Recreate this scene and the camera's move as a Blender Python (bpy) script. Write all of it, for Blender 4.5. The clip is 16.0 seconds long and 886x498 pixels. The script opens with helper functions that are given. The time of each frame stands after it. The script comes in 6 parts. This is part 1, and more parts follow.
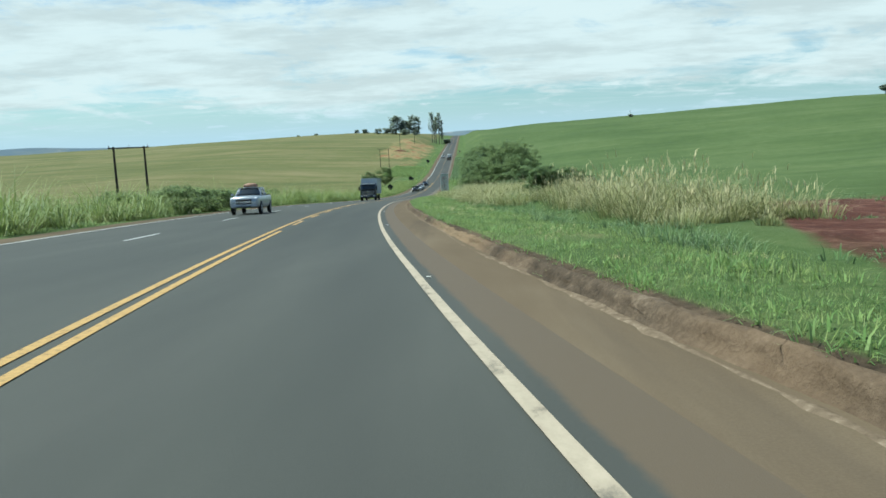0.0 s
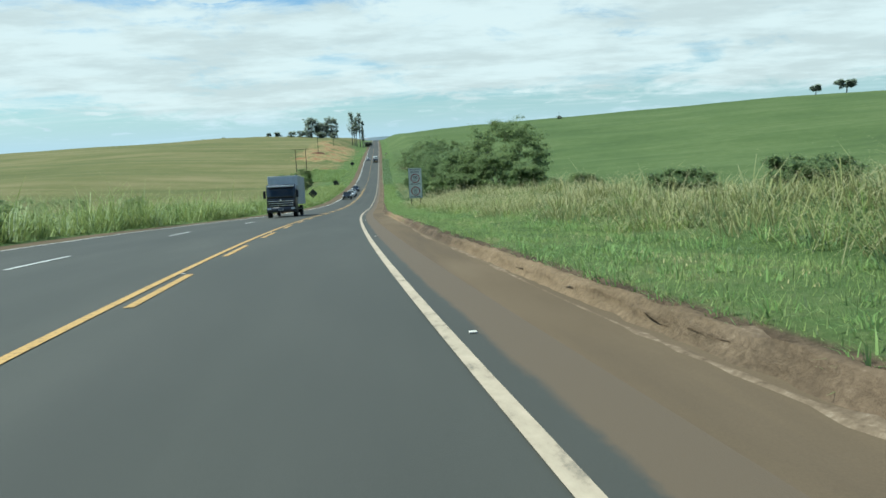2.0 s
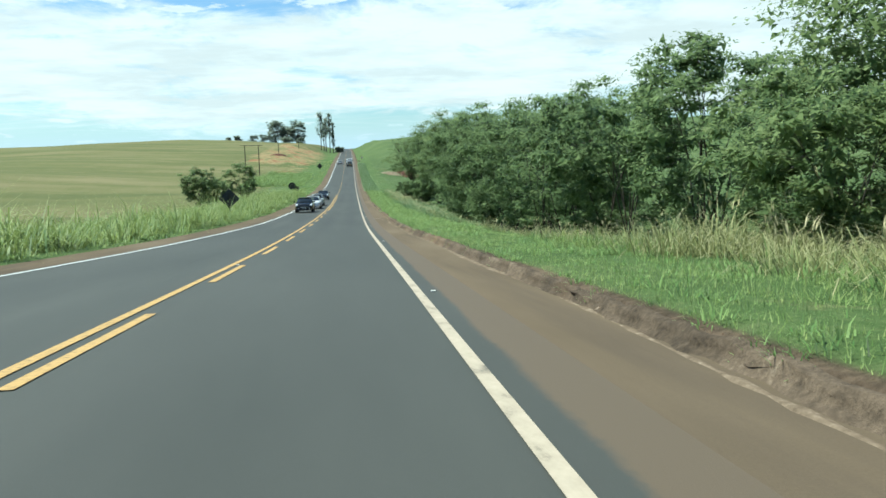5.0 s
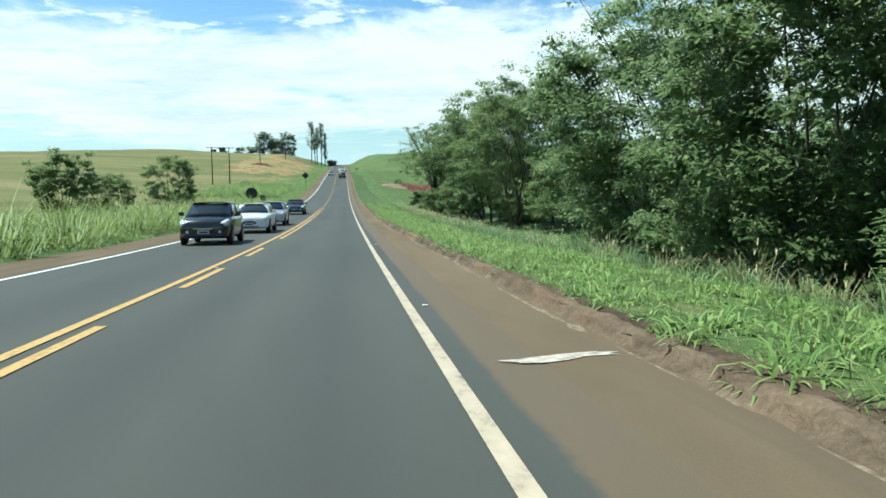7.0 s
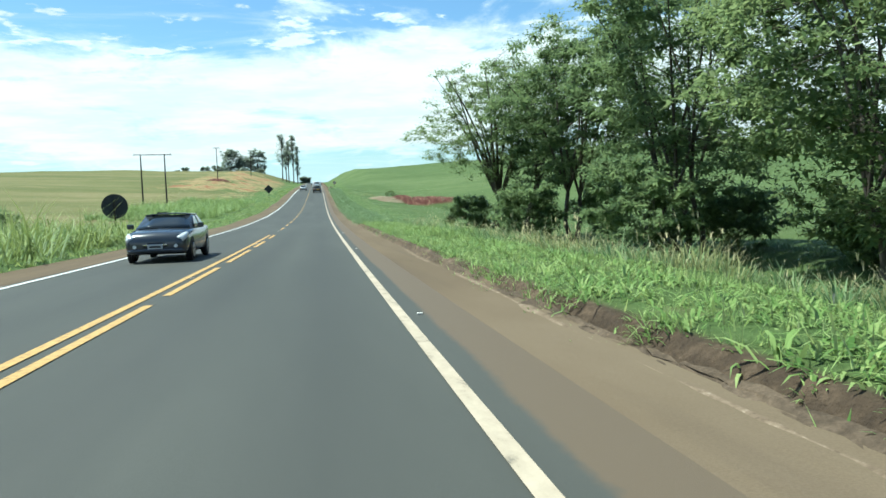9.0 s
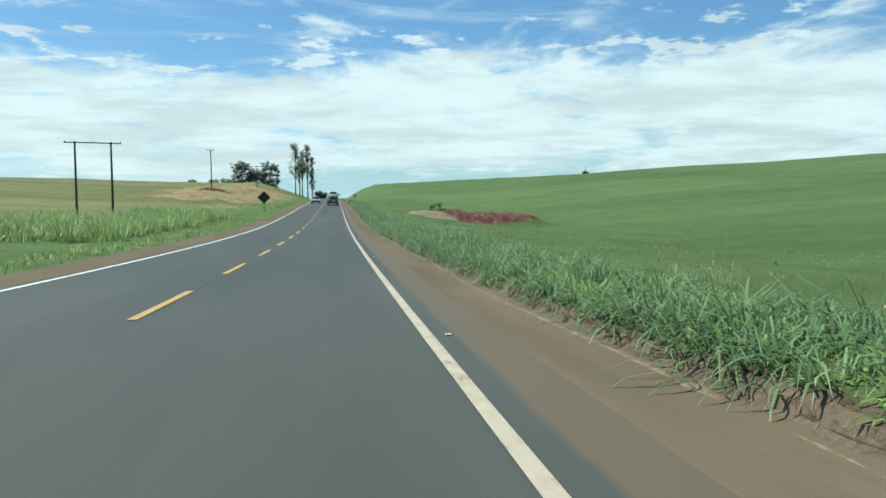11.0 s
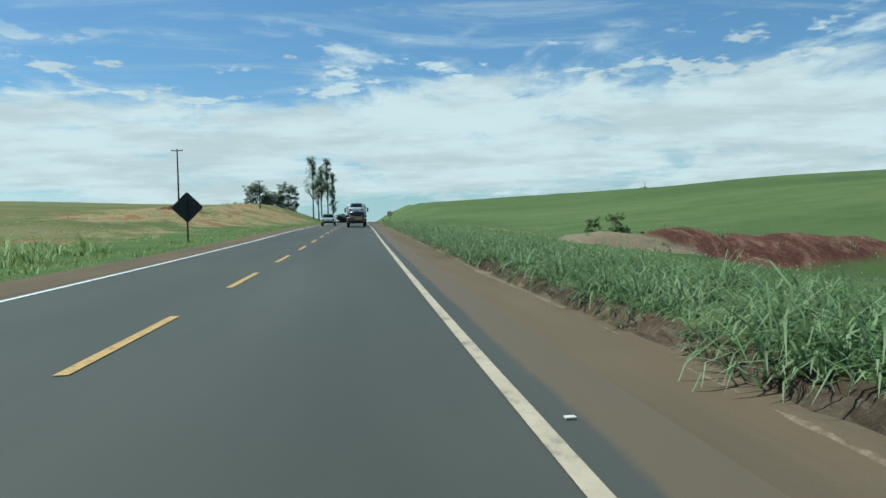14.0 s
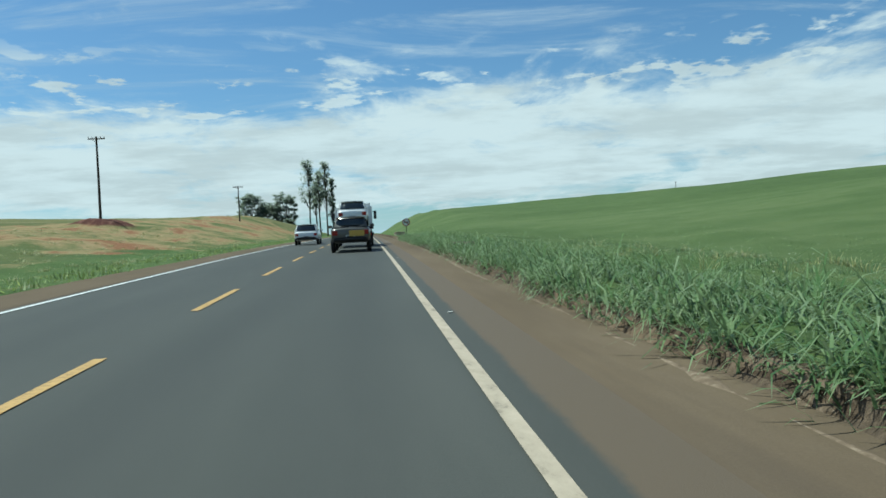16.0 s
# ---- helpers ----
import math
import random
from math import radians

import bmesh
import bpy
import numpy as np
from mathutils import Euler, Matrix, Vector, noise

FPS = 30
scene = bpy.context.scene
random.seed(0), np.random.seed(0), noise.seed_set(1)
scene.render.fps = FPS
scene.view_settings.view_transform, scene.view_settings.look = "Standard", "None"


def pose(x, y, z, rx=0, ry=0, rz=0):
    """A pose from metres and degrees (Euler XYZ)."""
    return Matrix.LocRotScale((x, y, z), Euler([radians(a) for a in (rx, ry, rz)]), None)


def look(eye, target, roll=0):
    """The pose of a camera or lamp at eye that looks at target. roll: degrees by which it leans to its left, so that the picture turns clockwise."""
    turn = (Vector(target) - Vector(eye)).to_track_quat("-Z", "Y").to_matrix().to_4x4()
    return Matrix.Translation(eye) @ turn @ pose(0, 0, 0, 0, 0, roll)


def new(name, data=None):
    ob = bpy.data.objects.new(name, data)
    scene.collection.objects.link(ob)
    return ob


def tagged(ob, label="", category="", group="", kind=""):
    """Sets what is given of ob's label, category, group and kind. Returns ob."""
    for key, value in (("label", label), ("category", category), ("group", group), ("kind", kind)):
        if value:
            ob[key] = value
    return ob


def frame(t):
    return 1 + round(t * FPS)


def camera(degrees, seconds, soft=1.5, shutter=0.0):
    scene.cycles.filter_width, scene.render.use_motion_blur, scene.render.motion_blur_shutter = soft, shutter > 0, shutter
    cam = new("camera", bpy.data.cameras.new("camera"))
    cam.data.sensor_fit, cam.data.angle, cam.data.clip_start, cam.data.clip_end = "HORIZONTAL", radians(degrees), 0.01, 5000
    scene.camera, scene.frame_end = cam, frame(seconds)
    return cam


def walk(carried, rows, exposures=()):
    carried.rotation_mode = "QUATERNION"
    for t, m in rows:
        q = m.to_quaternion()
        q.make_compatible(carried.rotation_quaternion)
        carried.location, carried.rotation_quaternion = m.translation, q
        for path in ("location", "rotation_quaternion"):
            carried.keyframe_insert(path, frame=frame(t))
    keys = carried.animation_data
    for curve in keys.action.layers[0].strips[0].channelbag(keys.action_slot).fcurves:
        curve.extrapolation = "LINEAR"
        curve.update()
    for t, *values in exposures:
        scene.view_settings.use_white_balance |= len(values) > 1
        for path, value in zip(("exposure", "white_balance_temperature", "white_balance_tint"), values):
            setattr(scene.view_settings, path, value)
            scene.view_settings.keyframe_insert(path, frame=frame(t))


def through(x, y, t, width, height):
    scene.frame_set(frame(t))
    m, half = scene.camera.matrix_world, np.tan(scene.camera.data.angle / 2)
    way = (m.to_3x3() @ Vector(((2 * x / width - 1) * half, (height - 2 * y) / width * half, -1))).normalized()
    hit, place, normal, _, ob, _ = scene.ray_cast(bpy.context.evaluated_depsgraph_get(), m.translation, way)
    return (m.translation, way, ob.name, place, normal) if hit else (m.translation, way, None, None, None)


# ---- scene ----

# ================= camera =================
cam = camera(59.93, 16.0, soft=1.6)
ROWS = """0.0 5.035 -19.467 2.468 -8.21 2.42 -0.09
0.5 3.346 -6.745 1.647 -8.76 3.53 -1.53
1.0 1.9 6.662 0.801 -8.89 3.2 -2.69
1.5 0.776 20.069 -0.036 -8.74 2.75 -3.97
2.0 -0.103 33.259 -0.871 -7.98 2.57 -6.37
2.5 -0.646 46.27 -1.708 -7.89 1.13 -7.74
3.0 -0.924 59.267 -2.576 -8.0 0.69 -8.32
3.5 -0.955 72.187 -3.473 -8.71 1.43 -9.15
4.0 -0.879 84.799 -4.362 -6.87 -0.63 -10.81
4.5 -0.709 97.275 -5.242 -7.36 1.73 -8.48
5.0 -0.3 109.738 -6.111 -6.98 1.43 -8.61
5.5 0.116 122.208 -6.948 -6.59 1.13 -8.73
6.0 0.498 134.649 -7.747 -6.2 0.83 -8.86
6.5 0.859 147.045 -8.468 -5.81 0.53 -8.99
7.0 1.269 159.356 -9.1 -5.43 0.24 -9.11
7.5 1.698 171.726 -9.656 -4.65 0.71 -8.21
8.0 2.065 184.053 -10.143 -5.11 2.27 -9.84
8.5 2.399 196.316 -10.559 -4.4 1.33 -10.49
9.0 2.786 208.499 -10.904 -4.15 1.92 -10.92
9.5 3.187 220.636 -11.18 -3.48 1.84 -10.07
10.0 3.58 232.837 -11.401 -2.96 0.86 -10.11
10.5 3.972 245.811 -11.589 -2.76 0.82 -9.91
11.0 4.339 258.022 -11.719 -2.55 0.78 -9.72
11.5 4.7 270.044 -11.795 -2.35 0.74 -9.53
12.0 5.055 281.875 -11.806 -2.14 0.7 -9.34
12.5 5.423 294.122 -11.75 -1.94 0.65 -9.14
13.0 5.745 305.098 -11.639 -1.97 0.58 -9.48
13.5 6.106 315.793 -11.468 -1.18 0.6 -9.17
14.0 6.455 326.131 -11.241 -0.67 1.72 -7.81
14.5 6.85 336.913 -10.94 -0.11 2.95 -6.92
15.0 7.216 347.786 -10.583 0.43 3.04 -6.98
15.5 7.617 358.49 -10.211 0.42 3.18 -7.38
16.0 7.99 369.175 -9.821 0.03 3.13 -7.4"""
path_rows = []
for line in ROWS.split("\n"):
    t, px, py, pz, pitch, roll, yaw = [float(a) for a in line.split()]
    path_rows.append((t, pose(px, py, pz, 90 + pitch, roll, yaw)))
walk(cam, path_rows, exposures=[(0.0, 0.38, 5900, -9), (3.8, 0.46, 5900, -9), (4.7, 0.66, 5900, -9), (7.0, 0.76, 5900, -9), (7.5, 0.76, 5900, -9), (8.0, 0.46, 5900, -9), (8.5, 0.52, 5900, -9), (9.0, 0.88, 5900, -9), (10.0, 0.75, 5900, -9), (12.3, 0.20, 5760, -10), (16.0, 0.18, 5760, -10)])

# ================= sky and sun =================
SUN_EL, SUN_AZ = radians(62), radians(-62)      # azimuth from +y (ahead) towards +x
world = bpy.data.worlds.new("sky")
scene.world = world
world.use_nodes = True
wn, wl = world.node_tree.nodes, world.node_tree.links
wn.clear()


def wmath(op, a, b=None, clamp=False):
    nd = wn.new("ShaderNodeMath")
    nd.operation, nd.use_clamp = op, clamp
    for i, q in enumerate((a, b)):
        if q is None:
            continue
        if isinstance(q, (int, float)):
            nd.inputs[i].default_value = q
        else:
            wl.new(q, nd.inputs[i])
    return nd.outputs[0]


def wramp(val, a, b):
    nd = wn.new("ShaderNodeMapRange")
    nd.interpolation_type = "SMOOTHSTEP"
    wl.new(val, nd.inputs[0])
    nd.inputs[1].default_value, nd.inputs[2].default_value = a, b
    return nd.outputs[0]


sky = wn.new("ShaderNodeTexSky")
sky.sky_type, sky.sun_disc = "NISHITA", False
sky.sun_elevation, sky.sun_rotation = SUN_EL, SUN_AZ
sky.air_density, sky.dust_density, sky.ozone_density = 1.0, 0.6, 1.6
tc = wn.new("ShaderNodeTexCoord")
sep = wn.new("ShaderNodeSeparateXYZ")
wl.new(tc.outputs["Generated"], sep.inputs[0])
dx, dy, dz = sep.outputs
den = wmath("ADD", wmath("MAXIMUM", dz, 0.0), 0.11)
comb = wn.new("ShaderNodeCombineXYZ")
wl.new(wmath("DIVIDE", dx, den), comb.inputs[0])
wl.new(wmath("DIVIDE", dy, den), comb.inputs[1])


def wnoise(vec, scale, detail, rough, sx=1.0, sy=1.0, off=0.0, dist=0.0):
    mp = wn.new("ShaderNodeMapping")
    mp.inputs[3].default_value = (sx, sy, 1)
    mp.inputs[1].default_value = (off, off * 0.7, off)
    wl.new(vec, mp.inputs[0])
    nz = wn.new("ShaderNodeTexNoise")
    wl.new(mp.outputs[0], nz.inputs["Vector"])
    nz.inputs["Scale"].default_value, nz.inputs["Detail"].default_value = scale, detail
    nz.inputs["Roughness"].default_value, nz.inputs["Distortion"].default_value = rough, dist
    return nz.outputs["Fac"]


deck = wnoise(comb.outputs[0], 1.5, 9, 0.64, 1.0, 0.75, 3.1, 0.4)
wisp = wnoise(comb.outputs[0], 1.9, 8, 0.66, 0.55, 1.3, 8.7, 0.8)
puff = wnoise(comb.outputs[0], 3.6, 7, 0.58, 1.0, 0.7, 1.4, 0.3)
side_n = wnoise(comb.outputs[0], 0.5, 3, 0.5, 0.8, 0.25, 2.2)
# cover by height above the horizon: clear low band with small puffs, a full deck, then broken wisps
low = wramp(wmath("ADD", dz, wmath("MULTIPLY", wmath("SUBTRACT", side_n, 0.5), 0.05)), 0.030, 0.075)
high = wmath("SUBTRACT", 1.0, wmath("MULTIPLY", wramp(wmath("ADD", dz, wmath("MULTIPLY", wmath("SUBTRACT", side_n, 0.5), 0.10)), 0.15, 0.215), 1.0))
cover = wmath("MULTIPLY", low, high)
c1 = wmath("MULTIPLY", wramp(wmath("ADD", deck, wmath("MULTIPLY", cover, 0.27)), 0.545, 0.745), 0.95)
c2 = wmath("MULTIPLY", wramp(wmath("ADD", wisp, wmath("MULTIPLY", cover, 0.16)), 0.47, 0.80), 0.62)
c3 = wmath("MULTIPLY", wramp(puff, 0.60, 0.68), wmath("MULTIPLY", wramp(dz, 0.015, 0.03), wmath("SUBTRACT", 1.0, wramp(dz, 0.08, 0.14))))
c3 = wmath("MULTIPLY", c3, 0.85)
c4 = wmath("MULTIPLY", wramp(wnoise(comb.outputs[0], 5.2, 6, 0.55, 1.0, 1.0, 6.3, 0.2), 0.55, 0.63), wmath("MULTIPLY", wramp(dz, 0.14, 0.18), wmath("SUBTRACT", 1.0, wramp(dz, 0.22, 0.27))))
c3 = wmath("MAXIMUM", c3, wmath("MULTIPLY", c4, 0.85))
inv = wmath("MULTIPLY", wmath("SUBTRACT", 1.0, c1), wmath("MULTIPLY", wmath("SUBTRACT", 1.0, c2), wmath("SUBTRACT", 1.0, c3)))
mask = wmath("SUBTRACT", 1.0, inv, clamp=True)
haze = wmath("SUBTRACT", 1.0, wramp(dz, 0.0, 0.06))
shade = wmath("MULTIPLY", wramp(wnoise(comb.outputs[0], 2.0, 7, 0.62, 0.8, 1.1, 5.2), 0.38, 0.66), 0.19)
cl_val = wmath("SUBTRACT", 1.0, shade)
cloud_col = wn.new("ShaderNodeCombineXYZ")
CLOUD = 8.2
wl.new(wmath("MULTIPLY", cl_val, CLOUD * 0.96), cloud_col.inputs[0])
wl.new(wmath("MULTIPLY", cl_val, CLOUD * 1.0), cloud_col.inputs[1])
wl.new(wmath("MULTIPLY", cl_val, CLOUD * 1.035), cloud_col.inputs[2])
mix = wn.new("ShaderNodeMix")
mix.data_type = "RGBA"
wl.new(mask, mix.inputs[0])
deep = wn.new("ShaderNodeMix")
deep.data_type, deep.blend_type = "RGBA", "MULTIPLY"
deep.inputs[0].default_value = 1.0
wl.new(sky.outputs[0], deep.inputs[6])
deep.inputs[7].default_value = (0.82, 0.98, 1.12, 1)
wl.new(deep.outputs[2], mix.inputs[6])
wl.new(cloud_col.outputs[0], mix.inputs[7])
mix2 = wn.new("ShaderNodeMix")
mix2.data_type = "RGBA"
wl.new(wmath("MULTIPLY", haze, 0.8), mix2.inputs[0])
wl.new(mix.outputs[2], mix2.inputs[6])
mix2.inputs[7].default_value = (5.4, 7.0, 8.8, 1)
bg = wn.new("ShaderNodeBackground")
bg.inputs[1].default_value = 0.082
wl.new(mix2.outputs[2], bg.inputs[0])
wout = wn.new("ShaderNodeOutputWorld")
wl.new(bg.outputs[0], wout.inputs[0])

sun = new("sun", bpy.data.lights.new("sun", "SUN"))
sun.data.energy, sun.data.angle, sun.data.color = 4.3, radians(0.8), (1.0, 0.955, 0.88)
sun_dir = Vector((math.sin(SUN_AZ) * math.cos(SUN_EL), math.cos(SUN_AZ) * math.cos(SUN_EL), math.sin(SUN_EL)))
sun.matrix_world = look(sun_dir * 100, (0, 0, 0))

# ================= material kit =================


class Mat:
    """A small node-material builder."""

    def __init__(self, name, rough=0.8, metal=0.0, spec=0.3):
        self.m = bpy.data.materials.new(name)
        self.m.use_nodes = True
        self.n, self.l = self.m.node_tree.nodes, self.m.node_tree.links
        self.b = self.n["Principled BSDF"]
        self.b.inputs["Roughness"].default_value = rough
        self.b.inputs["Metallic"].default_value = metal
        self.b.inputs["Specular IOR Level"].default_value = spec
        self.tc = self.n.new("ShaderNodeTexCoord")

    def noise(self, scale, detail=4, rough=0.55, stretch=(1, 1, 1), dist=0.0, world=True, off=0.0):
        mp = self.n.new("ShaderNodeMapping")
        mp.inputs[3].default_value = stretch
        mp.inputs[1].default_value = (off, off, off)
        if world:
            g = self.n.new("ShaderNodeNewGeometry")
            self.l.new(g.outputs["Position"], mp.inputs[0])
        else:
            self.l.new(self.tc.outputs["Object"], mp.inputs[0])
        nz = self.n.new("ShaderNodeTexNoise")
        self.l.new(mp.outputs[0], nz.inputs["Vector"])
        nz.inputs["Scale"].default_value, nz.inputs["Detail"].default_value = scale, detail
        nz.inputs["Roughness"].default_value, nz.inputs["Distortion"].default_value = rough, dist
        return nz.outputs["Fac"]

    def ramp(self, val, *stops):
        r = self.n.new("ShaderNodeValToRGB")
        el = r.color_ramp.elements
        while len(el) < len(stops):
            el.new(0.5)
        for e, (p, c) in zip(el, stops):
            e.position, e.color = p, (*c, 1)
        self.l.new(val, r.inputs[0])
        return r.outputs[0]

    def math(self, op, a, b=None, clamp=False):
        nd = self.n.new("ShaderNodeMath")
        nd.operation, nd.use_clamp = op, clamp
        for i, q in enumerate((a, b)):
            if q is None:
                continue
            if isinstance(q, (int, float)):
                nd.inputs[i].default_value = q
            else:
                self.l.new(q, nd.inputs[i])
        return nd.outputs[0]

    def mix(self, fac, a, b, mode="MIX"):
        nd = self.n.new("ShaderNodeMix")
        nd.data_type, nd.blend_type = "RGBA", mode
        for i, q in ((0, fac), (6, a), (7, b)):
            if isinstance(q, (int, float)):
                nd.inputs[i].default_value = q
            elif isinstance(q, tuple):
                nd.inputs[i].default_value = (*q, 1)
            else:
                self.l.new(q, nd.inputs[i])
        return nd.outputs[2]

    def attr(self, name):
        a = self.n.new("ShaderNodeAttribute")
        a.attribute_name = name
        return a.outputs["Fac"]

    def island(self):
        return self.n.new("ShaderNodeNewGeometry").outputs["Random Per Island"]

    def objrand(self):
        return self.n.new("ShaderNodeObjectInfo").outputs["Random"]

    def color(self, c):
        if isinstance(c, tuple):
            self.b.inputs["Base Color"].default_value = (*c, 1)
        else:
            self.l.new(c, self.b.inputs["Base Color"])
        return self

    def bump(self, val, strength=0.3, dist=0.02):
        bp = self.n.new("ShaderNodeBump")
        bp.inputs["Strength"].default_value, bp.inputs["Distance"].default_value = strength, dist
        self.l.new(val, bp.inputs["Height"])
        self.l.new(bp.outputs[0], self.b.inputs["Normal"])
        return self

    def rough(self, val):
        self.l.new(val, self.b.inputs["Roughness"])
        return self


# asphalt: dark grey, patched, worn wheel tracks run along the lane
M_asphalt = Mat("asphalt", 0.75, spec=0.25)
fine = M_asphalt.noise(90, 3, 0.7)
big = M_asphalt.noise(0.5, 5, 0.6, (1, 0.12, 1))
col = M_asphalt.ramp(M_asphalt.math("ADD", M_asphalt.math("MULTIPLY", fine, 0.35), M_asphalt.math("MULTIPLY", big, 0.65)),
                     (0.3, (0.048, 0.049, 0.042)), (0.55, (0.067, 0.067, 0.057)), (0.75, (0.092, 0.090, 0.076)))
track = M_asphalt.attr("track")
col = M_asphalt.mix(M_asphalt.math("MULTIPLY", track, 0.5), col, (0.036, 0.036, 0.034))
dust = M_asphalt.math("ADD", M_asphalt.attr("dust"), M_asphalt.math("MULTIPLY", M_asphalt.math("MULTIPLY", M_asphalt.math("SUBTRACT", M_asphalt.noise(1.6, 6, 0.7, (1, 0.3, 1)), 0.5), 0.6), M_asphalt.math("MULTIPLY", M_asphalt.attr("dust"), 3.0, clamp=True)))
edge = M_asphalt.n.new("ShaderNodeMapRange")
M_asphalt.l.new(M_asphalt.math("ADD", dust, M_asphalt.math("MULTIPLY", M_asphalt.math("SUBTRACT", M_asphalt.noise(9, 5, 0.7), 0.5), 0.35)), edge.inputs[0])
edge.inputs[1].default_value, edge.inputs[2].default_value = 0.40, 0.66
dust = edge.outputs[0]
col = M_asphalt.mix(dust, col, (0.118, 0.087, 0.057))
M_asphalt.color(col).bump(fine, 0.25, 0.01)

M_shoulder = Mat("dusty_shoulder", 0.95, spec=0.1)
sf = M_shoulder.noise(60, 3, 0.7)
sb = M_shoulder.noise(0.35, 6, 0.65, (1, 0.25, 1), 0.3)
col = M_shoulder.ramp(M_shoulder.math("ADD", M_shoulder.math("MULTIPLY", sf, 0.3), M_shoulder.math("MULTIPLY", sb, 0.7)),
                      (0.3, (0.102, 0.075, 0.048)), (0.52, (0.140, 0.103, 0.066)), (0.72, (0.19, 0.145, 0.096)))
rut = M_shoulder.noise(0.9, 4, 0.6, (1.4, 0.05, 1))
col = M_shoulder.mix(M_shoulder.ramp(rut, (0.5, (0, 0, 0)), (0.7, (0.45, 0.45, 0.45))), col, (0.075, 0.058, 0.045))
M_shoulder.color(col).bump(sf, 0.3, 0.01)

M_white_paint = Mat("white_road_paint", 0.7)
wv = M_white_paint.noise(5, 6, 0.7, (1, 0.5, 1))
M_white_paint.color(M_white_paint.ramp(wv, (0.30, (0.17, 0.145, 0.11)), (0.44, (0.40, 0.325, 0.235)), (0.75, (0.52, 0.425, 0.315))))
M_white_line_left = Mat("white_edge_paint", 0.7)
wv = M_white_line_left.noise(9, 5, 0.7)
M_white_line_left.color(M_white_line_left.ramp(wv, (0.28, (0.3, 0.29, 0.27)), (0.45, (0.66, 0.66, 0.62)), (0.8, (0.8, 0.8, 0.77))))
M_yellow_paint = Mat("yellow_road_paint", 0.7)
yv = M_yellow_paint.noise(12, 5, 0.75)
M_yellow_paint.color(M_yellow_paint.ramp(yv, (0.31, (0.13, 0.092, 0.050)), (0.45, (0.44, 0.270, 0.090)), (0.75, (0.59, 0.375, 0.135))))

# ================= the lie of the land =================
HEAD_S = (-140, -20, 0, 15, 30, 45, 60, 75, 90, 105, 120, 140, 160, 185, 220, 300, 700, 3000)
HEAD_D = (18, 8.41, 6.03, 5.03, 3.1, 1.87, 0.82, 0.08, -1.1, -1.87, -1.74, -1.47, -1.91, -1.95, -1.83, -1.84, -1.58, -1.4)
SLOPE_S = (-300, -20, 10, 40, 70, 100, 130, 160, 190, 220, 260, 300, 340, 380, 430, 500, 640, 680, 800, 900, 1000, 1150, 1400, 1600, 3000)
SLOPE_V = (-0.06, -0.0641, -0.0617, -0.0638, -0.0702, -0.0704, -0.0643, -0.0476, -0.0342, -0.0203, -0.0083, 0.0099, 0.0325,
           0.0392, 0.0304, 0.027, 0.027, 0.02, 0.018, 0.016, 0.012, 0.008, 0.002, -0.02, -0.01)
ss = np.arange(-300, 3000.5, 1.0)
hh = np.radians(np.interp(ss, HEAD_S, HEAD_D))
sl = np.interp(ss, SLOPE_S, SLOPE_V)


def run_sum(v):
    c = np.concatenate([[0], np.cumsum((v[1:] + v[:-1]) / 2)])
    return c - c[300]


CX, CY, CZ = run_sum(-np.sin(hh)), run_sum(np.cos(hh)), run_sum(sl)


def road_x(y):
    return np.interp(y, CY, CX)


def road_z(y):
    return np.interp(y, CY, CZ)


# left edge of the carriageway (a third lane runs out near the bridge of the valley)
def left_edge(y):
    return np.interp(y, (-60, 60, 75, 85, 95, 105, 116, 125, 141, 163), (-8.7, -8.6, -8.2, -7.2, -6.4, -5.9, -5.5, -5.1, -4.3, -3.5))


LAND_Y = (-300, -60, 0, 60, 120, 180, 240, 300, 360, 420, 470, 530, 600, 700, 850, 1100, 1500, 3000)
NEAR_L = (16, 2, -1.2, -4.8, -8.4, -11.4, -13.4, -13.2, -10.9, -7.6, -4.7, -0.8, 3.4, 5, 7, 9, 8, -10)
FAR_L = (-4, -8, -9.5, -11, -12, -12.5, -12, -10, -7, -4, -1, 2.5, 5.8, 9, 12, 14, 11, -10)
NEAR_R = (18, 4, 0.2, -3.6, -7.8, -12.3, -14.1, -14.3, -13.7, -10.6, -7.7, -3.2, 2.2, 6, 9, 11, 9, -10)
FAR_R = (14, 4, 2, -1, -5, -9, -11, -10.5, -8, -4.5, -1.5, 2.5, 6, 9.5, 15, 16, 12, -10)
TOP_R = (16, 10, 8, 6, 4, 3.5, 4, 5.5, 8, 11, 14, 18, 22, 26.5, 28, 26, 20, -10)


def bumps(x, y, size, amp, seed):
    """Gentle unevenness from a few crossed waves."""
    r = np.random.RandomState(seed)
    out = np.zeros_like(x)
    for k in range(6):
        a = r.uniform(0, 6.28)
        f = 6.28 / size * r.uniform(0.6, 1.7)
        out = out + np.sin((x * math.cos(a) + y * math.sin(a)) * f + r.uniform(0, 6.28))
    return out * amp / 3


